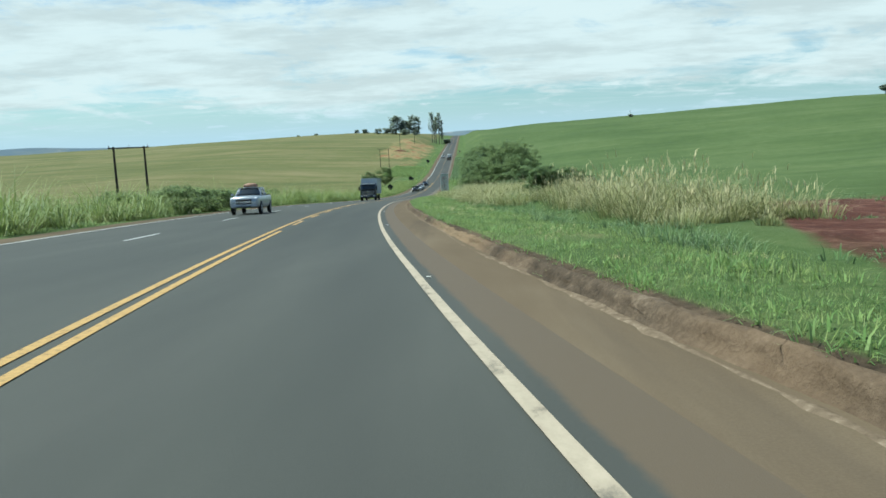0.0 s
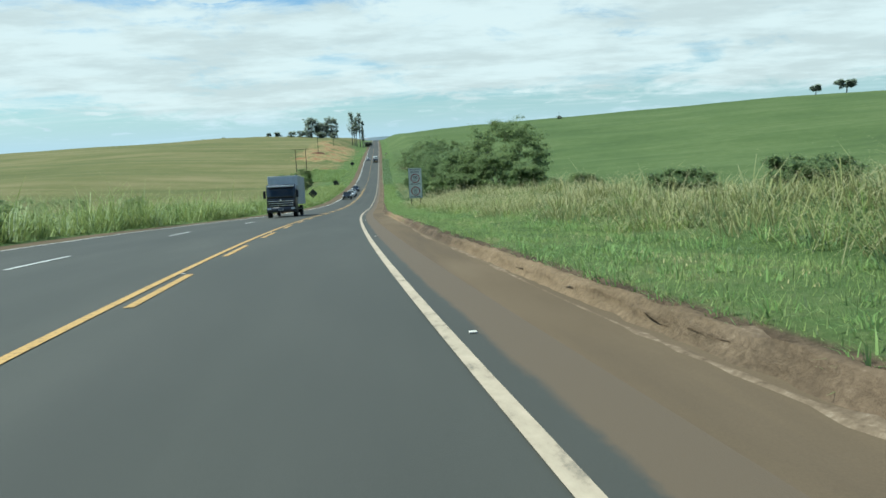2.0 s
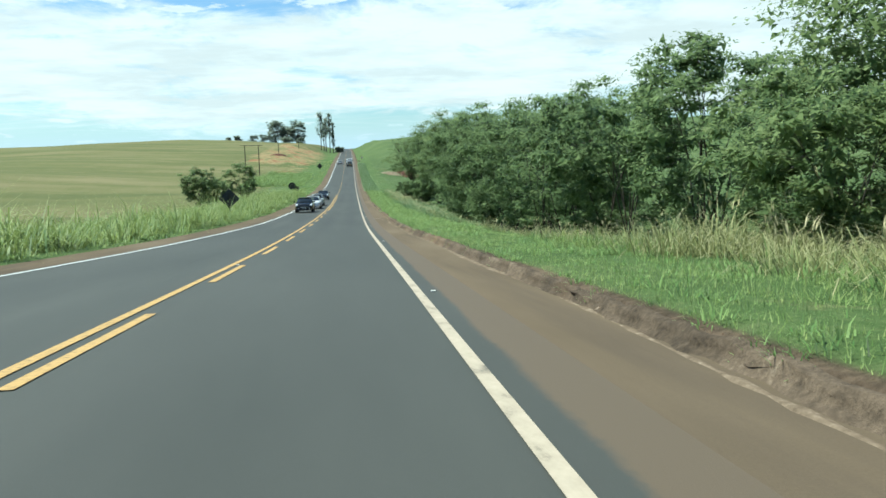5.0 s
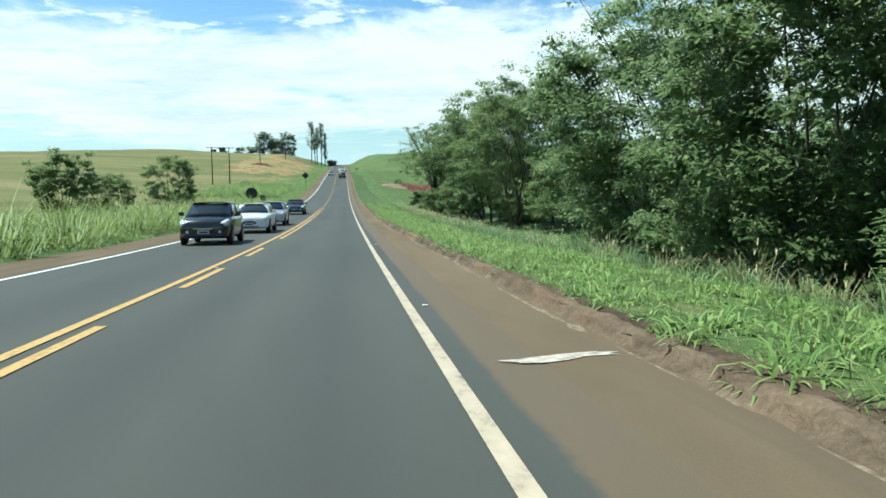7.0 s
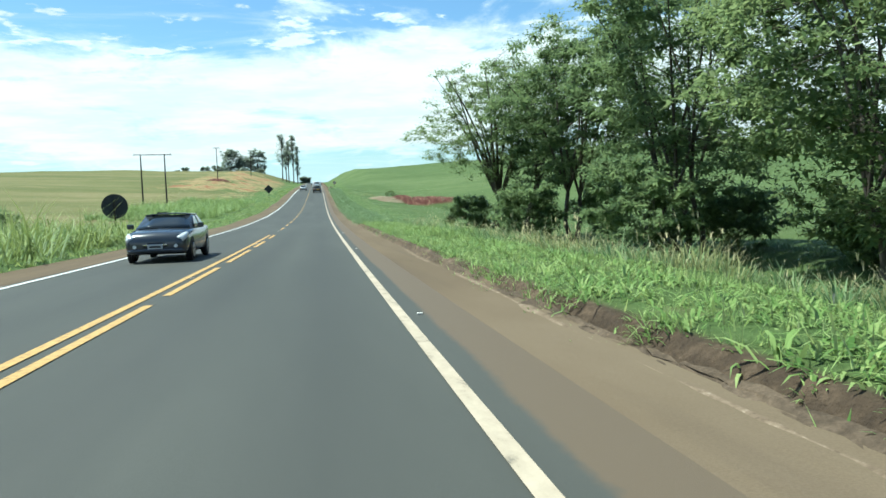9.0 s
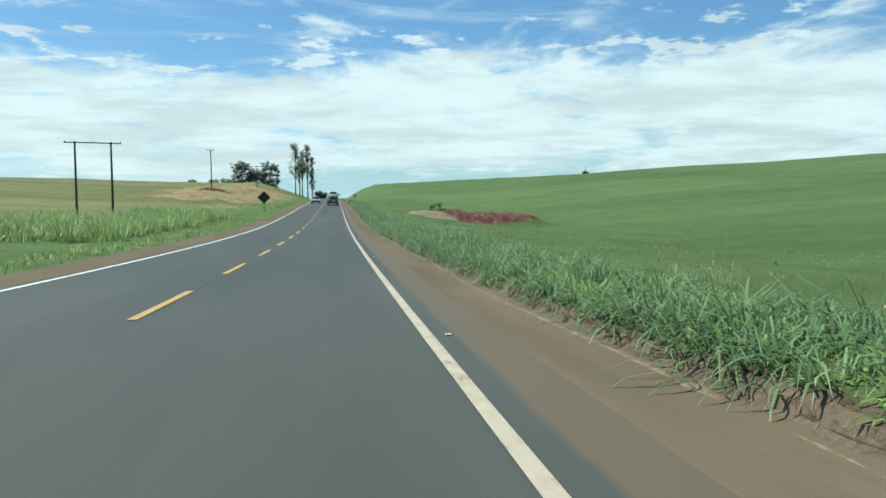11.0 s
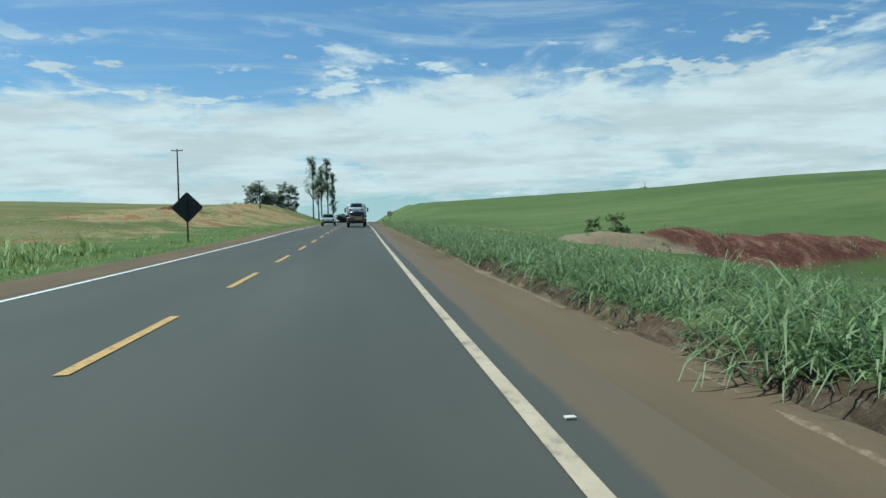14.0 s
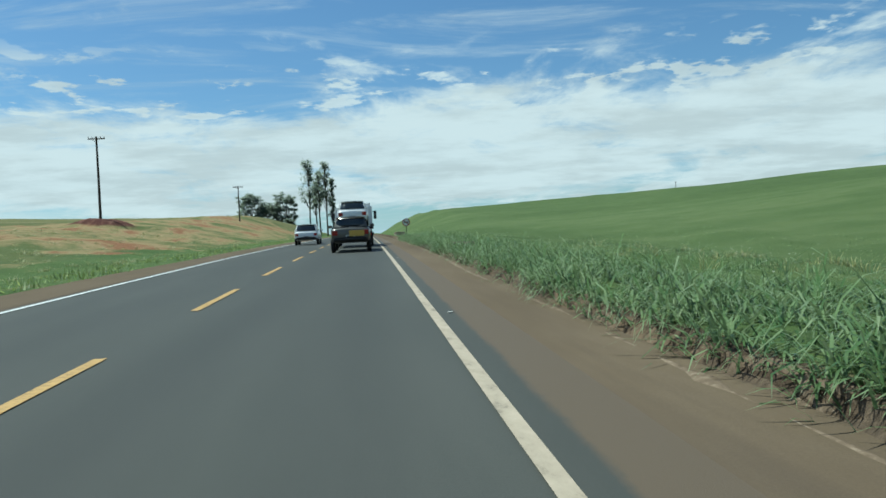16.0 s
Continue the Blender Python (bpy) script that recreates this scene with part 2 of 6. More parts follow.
def land_z(x, y):
    """Height of the ground at any place."""
    x, y = np.asarray(x, float), np.asarray(y, float)
    zr = road_z(y)
    u = x - road_x(y)
    le = left_edge(y) - 1.9
    nl, fl, nr, fr, tr = [np.interp(y, LAND_Y, tab) for tab in (NEAR_L, FAR_L, NEAR_R, FAR_R, TOP_R)]
    ks = [(-3000, fl - 60), (-1200, fl - 22), (-450, fl - 8), (-120, fl), (-32, nl)]
    # right of the road: shoulder, earth bank, grassy verge, then the field
    out = np.full_like(u, 0.0)
    vr = zr + 0.21 + 0.0 * u
    stops_u = [5.22, 5.40, 5.75, 9.5, 26, 120, 400, 1200, 3000]
    stops_z = [zr - 0.02, zr + 0.155, vr, vr - 0.15, nr, fr, tr, tr + 4, tr - 30]
    for i in range(len(stops_u) - 1):
        a, b = stops_u[i], stops_u[i + 1]
        f = np.clip((u - a) / (b - a), 0, 1)
        if i in (3, 4):
            f = f * f * (3 - 2 * f) * 0.6 + f * 0.4
        seg = (u >= a) & (u <= b if i == len(stops_u) - 2 else u < b)
        out = np.where(seg, stops_z[i] * (1 - f) + stops_z[i + 1] * f, out)
    out = np.where((u <= 5.22) & (u >= le), zr - 0.07, out)
    stops_u = [le, le - 0.5, le - 4, np.full_like(u, -32.0), np.full_like(u, -120.0), np.full_like(u, -450.0), np.full_like(u, -1200.0), np.full_like(u, -3000.0)]
    stops_z = [zr - 0.03, zr + 0.06, zr - 0.15, nl, fl, fl - 8, fl - 22, fl - 60]
    for i in range(len(stops_u) - 1):
        a, b = stops_u[i], stops_u[i + 1]
        f = np.clip((a - u) / (a - b), 0, 1)
        if i in (2, 3):
            f = f * f * (3 - 2 * f) * 0.6 + f * 0.4
        seg = (u < a) & (u >= b)
        out = np.where(seg, stops_z[i] * (1 - f) + stops_z[i + 1] * f, out)
    side = np.where(u > 0, u - 5.8, le - 0.6 - u)
    rough_near = np.clip(side / 1.0, 0, 1)
    out = out + rough_near * bumps(x, y, 2.2, 0.05, 3) + np.clip(side / 6, 0, 1) * bumps(x, y, 13, 0.14, 4)
    out = out + np.clip(side / 60, 0, 1) * bumps(x, y, 120, 0.8, 5)
    out = out + 0.7 * np.exp(-((u - 12.5) / 2.6) ** 2) * np.clip((y - 2) / 14, 0, 1) * np.clip((118 - y) / 20, 0, 1)
    # hollow of the brook under the roadside trees
    out = out - np.clip((y - 120) / 30, 0, 0.75) * np.clip((285 - y) / 20, 0, 1) * 1.6 * np.exp(-((u - 14.8) / 4.4) ** 2)
    # spoil heap of red earth in the field, and the small mound under a pole
    for mx, my, rx, ry, h in ((30.3, 365.0, 8.2, 5.0, 2.0), (21.5, 364.0, 4.6, 4.2, 0.95), (-21.4, 468.5, 4.5, 3.5, 1.0)):
        q = ((x - mx) / rx) ** 2 + ((y - my) / ry) ** 2
        out = out + h * np.clip(1 - q, 0, 1) ** 0.8 * (1 + 0.09 * np.sin(x * 1.3) * np.sin(y * 0.9 + 1))
    return out


def lz(x, y):
    return float(land_z(np.array([x]), np.array([y]))[0])


def mesh_from(name, verts, faces, mats, smooth=False, mat_ids=None, attrs=None):
    """Verts: n x 3 array, faces: m x k array."""
    me = bpy.data.meshes.new(name)
    verts, faces = np.asarray(verts, np.float32), np.asarray(faces, np.int32)
    k = faces.shape[1]
    me.vertices.add(len(verts))
    me.vertices.foreach_set("co", verts.ravel())
    me.loops.add(faces.size)
    me.loops.foreach_set("vertex_index", faces.ravel())
    me.polygons.add(len(faces))
    me.polygons.foreach_set("loop_start", np.arange(0, faces.size, k, dtype=np.int32))
    for m in mats:
        me.materials.append(m.m if isinstance(m, Mat) else m)
    if mat_ids is not None:
        me.polygons.foreach_set("material_index", np.asarray(mat_ids, np.int32))
    for key, val in (attrs or {}).items():
        a = me.attributes.new(key, "FLOAT", "POINT")
        a.data.foreach_set("value", np.asarray(val, np.float32))
    me.update(calc_edges=True)
    if smooth:
        me.shade_smooth()
    return me


def grid_faces(nr, nc):
    i = np.arange(nr - 1)[:, None] * nc + np.arange(nc - 1)[None, :]
    return np.stack([i, i + 1, i + nc + 1, i + nc], -1).reshape(-1, 4)


def strip(name, ys, us_list, lift, mats, attrs_fn=None):
    """A band along the road; us_list: arrays of side offsets, one per line of vertices."""
    ys = np.asarray(ys, float)
    nc = len(us_list)
    V = np.zeros((len(ys), nc, 3))
    for c, us in enumerate(us_list):
        V[:, c, 0] = road_x(ys) + us
        V[:, c, 1] = ys
        V[:, c, 2] = road_z(ys) + (lift[c] if isinstance(lift, tuple) else lift)
    me = mesh_from(name, V.reshape(-1, 3), grid_faces(len(ys), nc), mats, True, attrs=attrs_fn(ys, us_list) if attrs_fn else None)
    return me


# ---- ground ----
def spaced(*runs):
    out = [np.arange(a, b, d) for a, b, d in runs]
    return np.concatenate(out)


gy = np.concatenate([spaced((-300, -60, 12), (-60, 480, 1.5), (480, 800, 5), (800, 1600, 20), (1600, 3001, 100))])
gu = np.concatenate([-np.geomspace(3000, 40, 46), spaced((-38, -4, 0.8), (-3.6, 5.2, 1.6)), np.array([5.12, 5.22, 5.27, 5.33, 5.40, 5.48, 5.58, 5.75, 6.1]), spaced((6.8, 36, 0.8)), np.geomspace(37, 3000, 46)])
UU, YY = np.meshgrid(gu, gy)
XX = road_x(YY) + UU
ZZ = land_z(XX, YY)


def smooth01(v, a, b):
    f = np.clip((v - a) / (b - a), 0, 1)
    return f * f * (3 - 2 * f)


verge = np.maximum(smooth01(-np.abs(UU - 8.0), -4.5, -2.0), smooth01(-np.abs(UU - (left_edge(YY) - 5.5)), -6.5, -3.5))
bank = smooth01(UU, 5.0, 5.25) * smooth01(-UU, -5.62, -5.46)
left_field = smooth01(-UU, 14, 22)
redsoil = np.clip(1.15 - (((XX - 30.4) / 7.9) ** 2 + ((YY - 364.7) / 4.8) ** 2), 0, 1) + np.clip(1.3 - (((XX + 21.4) / 4.6) ** 2 + ((YY - 468.5) / 3.6) ** 2), 0, 1)
redsoil = redsoil + 0.80 * smooth01(UU - (7.2 + 0.42 * (YY + 13)), 0.0, 1.4) * smooth01(-YY, -17, -8) * smooth01(-UU, -30, -20)
redsoil = redsoil + 0.42 * smooth01(-np.abs(UU - 17.0), -9, -3) * smooth01(-np.abs(YY - 366), -14, -5)
tan = np.clip(1.2 - (((XX - 21.2) / 4.7) ** 2 + ((YY - 363.6) / 4.4) ** 2), 0, 1)
clay = smooth01(-np.abs(UU + 26), -22, -6) * smooth01(YY, 395, 440) * smooth01(-YY, -640, -560)
clay = np.maximum(clay, 0.5 * smooth01(-np.abs(UU + 19), -9, -3) * smooth01(YY, 335, 375) * smooth01(-YY, -470, -400))
M_ground = Mat("field_ground", 0.95, spec=0.1)
G = M_ground
n_big, n_mid, n_fine = G.noise(0.012, 5, 0.6), G.noise(0.22, 6, 0.65), G.noise(6, 5, 0.7)
rows_n = G.noise(0.09, 3, 0.5, (0.12, 1.0, 1.0), 0.3)
green = G.ramp(G.math("ADD", G.math("MULTIPLY", n_big, 0.45), G.math("ADD", G.math("MULTIPLY", n_mid, 0.3), G.math("MULTIPLY", rows_n, 0.25))),
               (0.36, (0.064, 0.096, 0.034)), (0.5, (0.092, 0.130, 0.046)), (0.64, (0.135, 0.168, 0.068)))
stub = G.ramp(G.math("ADD", G.math("MULTIPLY", n_big, 0.4), G.math("ADD", G.math("MULTIPLY", n_mid, 0.15), G.math("MULTIPLY", rows_n, 0.45))),
              (0.36, (0.098, 0.112, 0.042)), (0.5, (0.145, 0.145, 0.058)), (0.62, (0.215, 0.185, 0.092)))
base = G.mix(G.attr("left_field"), green, stub)
grassy = G.ramp(G.math("ADD", G.math("MULTIPLY", n_mid, 0.5), G.math("MULTIPLY", n_fine, 0.5)),
                (0.35, (0.06, 0.095, 0.03)), (0.5, (0.105, 0.155, 0.05)), (0.68, (0.18, 0.21, 0.085)))
straw_n = G.noise(0.45, 5, 0.65, (1, 0.6, 1), 0.4, off=3.0)
grassy = G.mix(G.ramp(straw_n, (0.60, (0, 0, 0)), (0.70, (0.7, 0.7, 0.7))), grassy, (0.30, 0.27, 0.13))
base = G.mix(G.attr("verge"), base, grassy)


def edged(att, spread=0.35):
    """A region with a ragged edge."""
    v = G.math("ADD", G.attr(att), G.math("MULTIPLY", G.math("SUBTRACT", n_mid, 0.5), spread * 2.2))
    v = G.math("ADD", v, G.math("MULTIPLY", G.math("SUBTRACT", n_fine, 0.5), 0.25))
    nd = G.n.new("ShaderNodeMapRange")
    G.l.new(v, nd.inputs[0])
    nd.inputs[1].default_value, nd.inputs[2].default_value = 0.42, 0.62
    return nd.outputs[0]


n_clay = G.noise(0.11, 6, 0.7, (0.8, 0.5, 1.0), 0.6, off=7.0)
clay_c = G.ramp(n_clay, (0.41, (0.105, 0.13, 0.045)), (0.47, (0.22, 0.19, 0.085)), (0.53, (0.34, 0.245, 0.125)), (0.60, (0.26, 0.12, 0.062)))
base = G.mix(G.math("MULTIPLY", edged("clay", 0.9), 0.88), base, clay_c)
base = G.mix(edged("tan"), base, G.ramp(n_fine, (0.3, (0.17, 0.14, 0.085)), (0.7, (0.34, 0.27, 0.18))))
red_c = G.ramp(G.math("ADD", G.math("MULTIPLY", n_fine, 0.3), G.math("MULTIPLY", G.noise(0.9, 6, 0.68, (1.6, 0.5, 0.5), 0.5, off=2.0), 0.7)), (0.36, (0.060, 0.026, 0.019)), (0.5, (0.112, 0.046, 0.034)), (0.62, (0.22, 0.12, 0.085)), (0.72, (0.40, 0.29, 0.22)))
base = G.mix(edged("redsoil", 0.2), base, red_c)
bank_c = G.ramp(G.math("ADD", G.math("MULTIPLY", n_fine, 0.45), G.math("MULTIPLY", n_mid, 0.55)), (0.36, (0.045, 0.033, 0.024)), (0.5, (0.085, 0.060, 0.040)), (0.68, (0.21, 0.148, 0.098)))
n_tuft = G.noise(22, 4, 0.75)
base = G.mix(G.math("MULTIPLY", G.attr("verge"), G.ramp(n_tuft, (0.40, (0.5, 0.5, 0.5)), (0.56, (0, 0, 0)))), base, (0.055, 0.092, 0.028))
base = G.mix(G.attr("bank"), base, bank_c)
G.color(base).bump(G.math("ADD", n_fine, n_tuft), 0.8, 0.06)
ground = new("ground", mesh_from("ground", np.stack([XX, YY, ZZ], -1).reshape(-1, 3), grid_faces(len(gy), len(gu)), [M_ground], True,
             attrs={k: v.ravel() for k, v in dict(verge=verge, bank=bank, left_field=left_field, redsoil=redsoil, clay=clay, tan=tan).items()}))
tagged(ground, "rolling green farmland with mown verges and red soil", "ground", kind="structure")

# ---- road ----
ry_ = spaced((-120, 480, 2.0), (480, 1600, 8.0))


def track_attr(ys, us):
    U = np.stack([np.broadcast_to(u, ys.shape) for u in us], 1)
    w = np.exp(-((U - 1.05) / 0.35) ** 2) + np.exp(-((U - 2.6) / 0.35) ** 2) + 0.7 * np.exp(-((U + 1.05) / 0.4) ** 2) + 0.7 * np.exp(-((U + 2.6) / 0.4) ** 2)
    on = 0.45 + 0.55 * np.sin(ys / 31.0) * np.sin(ys / 17.3 + 1)
    d = np.clip((U - 3.66) / 0.36, 0, 1.0) * 1.25 + np.clip((left_edge(ys)[:, None] + 0.0 - U) / 0.35, 0, 1)
    return {"track": (w * np.clip(on, 0, 1)[:, None]).ravel(), "dust": d.ravel()}


lanes = [left_edge(ry_) - 0.35, left_edge(ry_)] + [np.full_like(ry_, a) + 0 * ry_ for a in (-3.1, -2.6, -2.0, -1.05, -0.4, 0.3, 1.05, 1.8, 2.6, 3.3, 3.6, 3.75, 3.9, 4.05, 4.2)] + [np.full_like(ry_, 4.36)]
road = new("road", strip("road", ry_, lanes, 0.0, [M_asphalt], track_attr))
tagged(road, "dark grey asphalt country highway with worn wheel tracks", "road", kind="structure")
wob = 0.10 * np.sin(ry_ / 7.0) + 0.06 * np.sin(ry_ / 2.9)
sh = new("shoulder", strip("shoulder_right", ry_, [np.full_like(ry_, 4.24), np.full_like(ry_, 4.34), np.full_like(ry_, 4.8), np.full_like(ry_, 5.24) + 0.5 * wob], (-0.006, 0.004, 0.006, 0.006), [M_shoulder]))
tagged(sh, "reddish brown dusty road shoulder", "shoulder", kind="structure")
sh2 = new("shoulder", strip("shoulder_left", ry_, [left_edge(ry_) - 1.95 + wob, left_edge(ry_) - 1.2, left_edge(ry_) - 0.3], 0.006, [M_shoulder]))
tagged(sh2, "reddish brown dusty road shoulder", "shoulder", kind="structure")


def line_mark(name, y0, y1, u, width, mat, label, parent=road, lift=0.010, step=2.0):
    ys = np.unique(np.append(np.arange(y0, y1, step), y1))
    c = u(ys) if callable(u) else np.full_like(ys, u)
    ob = new(name, strip(name, ys, [c - width / 2, c + width / 2], lift, [mat]))
    ob.parent = parent
    if label:
        ob["label"] = label
    return ob


line_mark("edge_line", -120, 1500, lambda y: np.interp(y, (-8, 4), (3.59, 3.52)), 0.12, M_white_paint, "worn cream white edge line")
line_mark("edge_line", -120, 1500, left_edge, 0.13, M_white_line_left, "thin white edge line")
line_mark("centre_line", -120, 250.8, -0.13, 0.13, M_yellow_paint, "solid yellow centre line")
line_mark("centre_line", -120, 6.0, 0.15, 0.13, M_yellow_paint, "solid yellow centre line")
for k in range(0, 22):
    y0 = 10.3 + 8.086 * k
    line_mark("centre_dash", y0, y0 + 4.0, 0.15, 0.13, M_yellow_paint, "", step=1.0)
line_mark("centre_line", 190.5, 220.0, 0.15, 0.13, M_yellow_paint, "solid yellow centre line")
for y0, y1 in ((221.3, 227.6), (229.5, 236.0), (238.0, 243.0), (246.0, 250.8)):
    line_mark("centre_dash", y0, y1, 0.15, 0.13, M_yellow_paint, "", step=1.0)
k = 0
y0 = 316.65 - 8.086 * 7
while y0 < 900:
    line_mark("centre_dash", y0, y0 + 3.9, 0.03, 0.13, M_yellow_paint, "", step=1.0)
    y0 += 8.086
for y0 in (-26, -11, 4.0, 19.5, 34.6, 50.5, 65.5, 80.3):
    off = float(np.interp(y0, (60, 70, 82), (-4.45, -4.3, -3.3)))
    line_mark("lane_dash", y0, y0 + 4.0, off, 0.11, M_white_line_left, "", step=1.0)


# low ragged ridge of pale dust and gravel along the foot of the bank
yr = np.arange(-30, 440, 0.35)
rr_ = np.random.RandomState(91)
mid_u = 5.10 + 0.08 * np.sin(yr / 9.0) + 0.05 * np.sin(yr / 2.3)
wid = np.clip(0.035 + 0.07 * bumps(yr, yr * 0, 6.0, 0.5, 92) + rr_.normal(0, 0.02, len(yr)), 0.008, 0.13)
RV = np.zeros((len(yr), 5, 3))
for c, f in enumerate((-1, -0.45, 0.1, 0.55, 1)):
    RV[:, c, 0] = road_x(yr) + mid_u + wid * f * rr_.uniform(0.75, 1.25, len(yr))
    RV[:, c, 1] = yr
    RV[:, c, 2] = road_z(yr) + 0.002 + (0.0 if c in (0, 4) else 1.0) * np.clip(wid * rr_.uniform(0.10, 0.35, len(yr)), 0.004, 0.05)
M_dust = Mat("pale_dust_ridge", 0.95, spec=0.1)
dn = M_dust.noise(9, 5, 0.7)
M_dust.color(M_dust.ramp(dn, (0.3, (0.10, 0.072, 0.047)), (0.55, (0.21, 0.155, 0.105)), (0.75, (0.36, 0.285, 0.205)))).bump(dn, 0.6, 0.02)
dr = new("dust_ridge", mesh_from("dust_ridge", RV.reshape(-1, 3), grid_faces(len(yr), 5), [M_dust], True))
tagged(dr, "low ragged ridge of pale dust along the bank foot", "dust", kind="stuff")

# crumbling earth bank: a ragged step with undercut clods between shoulder and verge
yb = np.arange(-26, 440, 0.22)
rb = np.random.RandomState(17)
lump = bumps(yb, yb * 0, 1.1, 0.5, 18) + 0.6 * bumps(yb, yb * 0, 0.55, 0.5, 19)
foot = np.interp(yb, (230, 270), (5.17, 5.27)) + 0.05 * np.sin(yb / 9.0) + 0.05 * lump
PROFILE = ((-0.06, -0.03, 0.2), (0.0, 0.025, 0.6), (0.05, 0.075, 1.0), (0.07, 0.13, 1.0), (0.10, 0.19, 1.0), (0.16, 0.222, 0.8), (0.25, 0.195, 0.5), (0.42, 0.12, 0.2))
BV = np.zeros((len(yb), len(PROFILE), 3))
tall_b = np.interp(yb, (120, 150, 255, 290), (0.80, 0.76, 0.74, 0.62)) * (1 - 0.8 * np.exp(-((yb - 216.5) / 8.0) ** 4)) * (1 + 0.16 * bumps(yb, yb * 0, 17, 1.0, 20) + 0.10 * lump)
for c, (du, dz_, jag) in enumerate(PROFILE):
    jit = 0.5 * rb.normal(0, 1, len(yb)) + bumps(yb, yb * 0 + c * 0.13, 0.7, 0.6, 21 + c)
    BV[:, c, 0] = road_x(yb) + foot + du + 0.028 * jag * jit
    BV[:, c, 1] = yb + rb.uniform(-0.05, 0.05, len(yb))
    BV[:, c, 2] = road_z(yb) + dz_ * tall_b + 0.016 * jag * rb.normal(0, 1, len(yb))
M_bank = Mat("crumbling_earth", 0.95, spec=0.1)
b1, b2, b3 = M_bank.noise(1.1, 6, 0.7, (1, 0.7, 1), 0.4), M_bank.noise(16, 5, 0.7), M_bank.noise(0.13, 3, 0.6, (0.2, 1, 0.2))
bc = M_bank.ramp(M_bank.math("ADD", M_bank.math("MULTIPLY", b1, 0.62), M_bank.math("MULTIPLY", b2, 0.38)),
                 (0.38, (0.052, 0.039, 0.028)), (0.49, (0.105, 0.077, 0.053)), (0.58, (0.165, 0.120, 0.082)), (0.70, (0.34, 0.265, 0.19)))
bc = M_bank.mix(M_bank.ramp(b3, (0.54, (0, 0, 0)), (0.66, (0.5, 0.5, 0.5))), bc, (0.25, 0.165, 0.10))
bc = M_bank.mix(M_bank.math("MULTIPLY", M_bank.attr("sandy"), M_bank.ramp(b2, (0.3, (0.55, 0.55, 0.55)), (0.6, (1, 1, 1)))), bc, (0.36, 0.25, 0.145))
M_bank.color(bc).bump(M_bank.math("ADD", b1, b2), 0.8, 0.04)
bank_ob = new("earth_bank", mesh_from("earth_bank", BV.reshape(-1, 3), grid_faces(len(yb), len(PROFILE)), [M_bank], False,
              attrs={"sandy": np.repeat(0.65 * np.exp(-((yb - 74) / 9.0) ** 4) + 0.5 * np.exp(-((yb - 1) / 5.0) ** 4) + 0.5 * np.exp(-((yb - 44) / 6.0) ** 4), len(PROFILE))}))
tagged(bank_ob, "low crumbling brown earth bank beside the shoulder", "bank", kind="structure")

# ================= shared builders =================


def part(name, me_or_bm, material, parent, label=""):
    """Links a bmesh or mesh as one part under a thing or part."""
    if isinstance(me_or_bm, bmesh.types.BMesh):
        me = bpy.data.meshes.new(name)
        me_or_bm.to_mesh(me)
        me_or_bm.free()
    else:
        me = me_or_bm
    if material is not None and not me.materials:
        me.materials.append(material.m if isinstance(material, Mat) else material)
    ob = new(name, me)
    ob.parent = parent
    if label:
        ob["label"] = label
    return ob


def thing(name, x, y, z, label, category, group="", rz=0.0):
    e = new(name)
    e.empty_display_size = 0.2
    e.matrix_basis = pose(x, y, z, 0, 0, rz)
    return tagged(e, label, category, group)


def bm_box(bm, x0, x1, y0, y1, z0, z1, bevel=0.0):
    r = bmesh.ops.create_cube(bm, size=1.0)
    for v in r["verts"]:
        v.co = Vector((x0 + (v.co.x + 0.5) * (x1 - x0), y0 + (v.co.y + 0.5) * (y1 - y0), z0 + (v.co.z + 0.5) * (z1 - z0)))
    if bevel:
        es = list({e for v in r["verts"] for e in v.link_edges})
        bmesh.ops.bevel(bm, geom=es, offset=bevel, segments=2, affect="EDGES", profile=0.6)


def box(x0, x1, y0, y1, z0, z1, bevel=0.0):
    bm = bmesh.new()
    bm_box(bm, x0, x1, y0, y1, z0, z1, bevel)
    return bm


def tube_arrays(pts, radii, sides=6):
    """Tapered tube along points: verts, quads."""
    pts = np.asarray(pts, float)
    n = len(pts)
    d = np.gradient(pts, axis=0)
    d /= np.linalg.norm(d, axis=1)[:, None] + 1e-9
    up = np.where(np.abs(d[:, 2:3]) > 0.9, np.array([[1.0, 0, 0]]), np.array([[0, 0, 1.0]]))
    a = np.cross(d, up)
    a /= np.linalg.norm(a, axis=1)[:, None] + 1e-9
    b = np.cross(d, a)
    ang = np.arange(sides) / sides * 2 * math.pi
    ring = np.cos(ang)[None, :, None] * a[:, None, :] + np.sin(ang)[None, :, None] * b[:, None, :]
    V = pts[:, None, :] + ring * np.asarray(radii)[:, None, None]
    F = []
    for i in range(n - 1):
        for k in range(sides):
            F.append((i * sides + k, i * sides + (k + 1) % sides, (i + 1) * sides + (k + 1) % sides, (i + 1) * sides + k))
    return V.reshape(-1, 3), np.array(F)


def join_arrays(chunks):
    V, F, o = [], [], 0
    for v, f in chunks:
        V.append(v)
        F.append(f + o)
        o += len(v)
    return np.concatenate(V), np.concatenate(F)


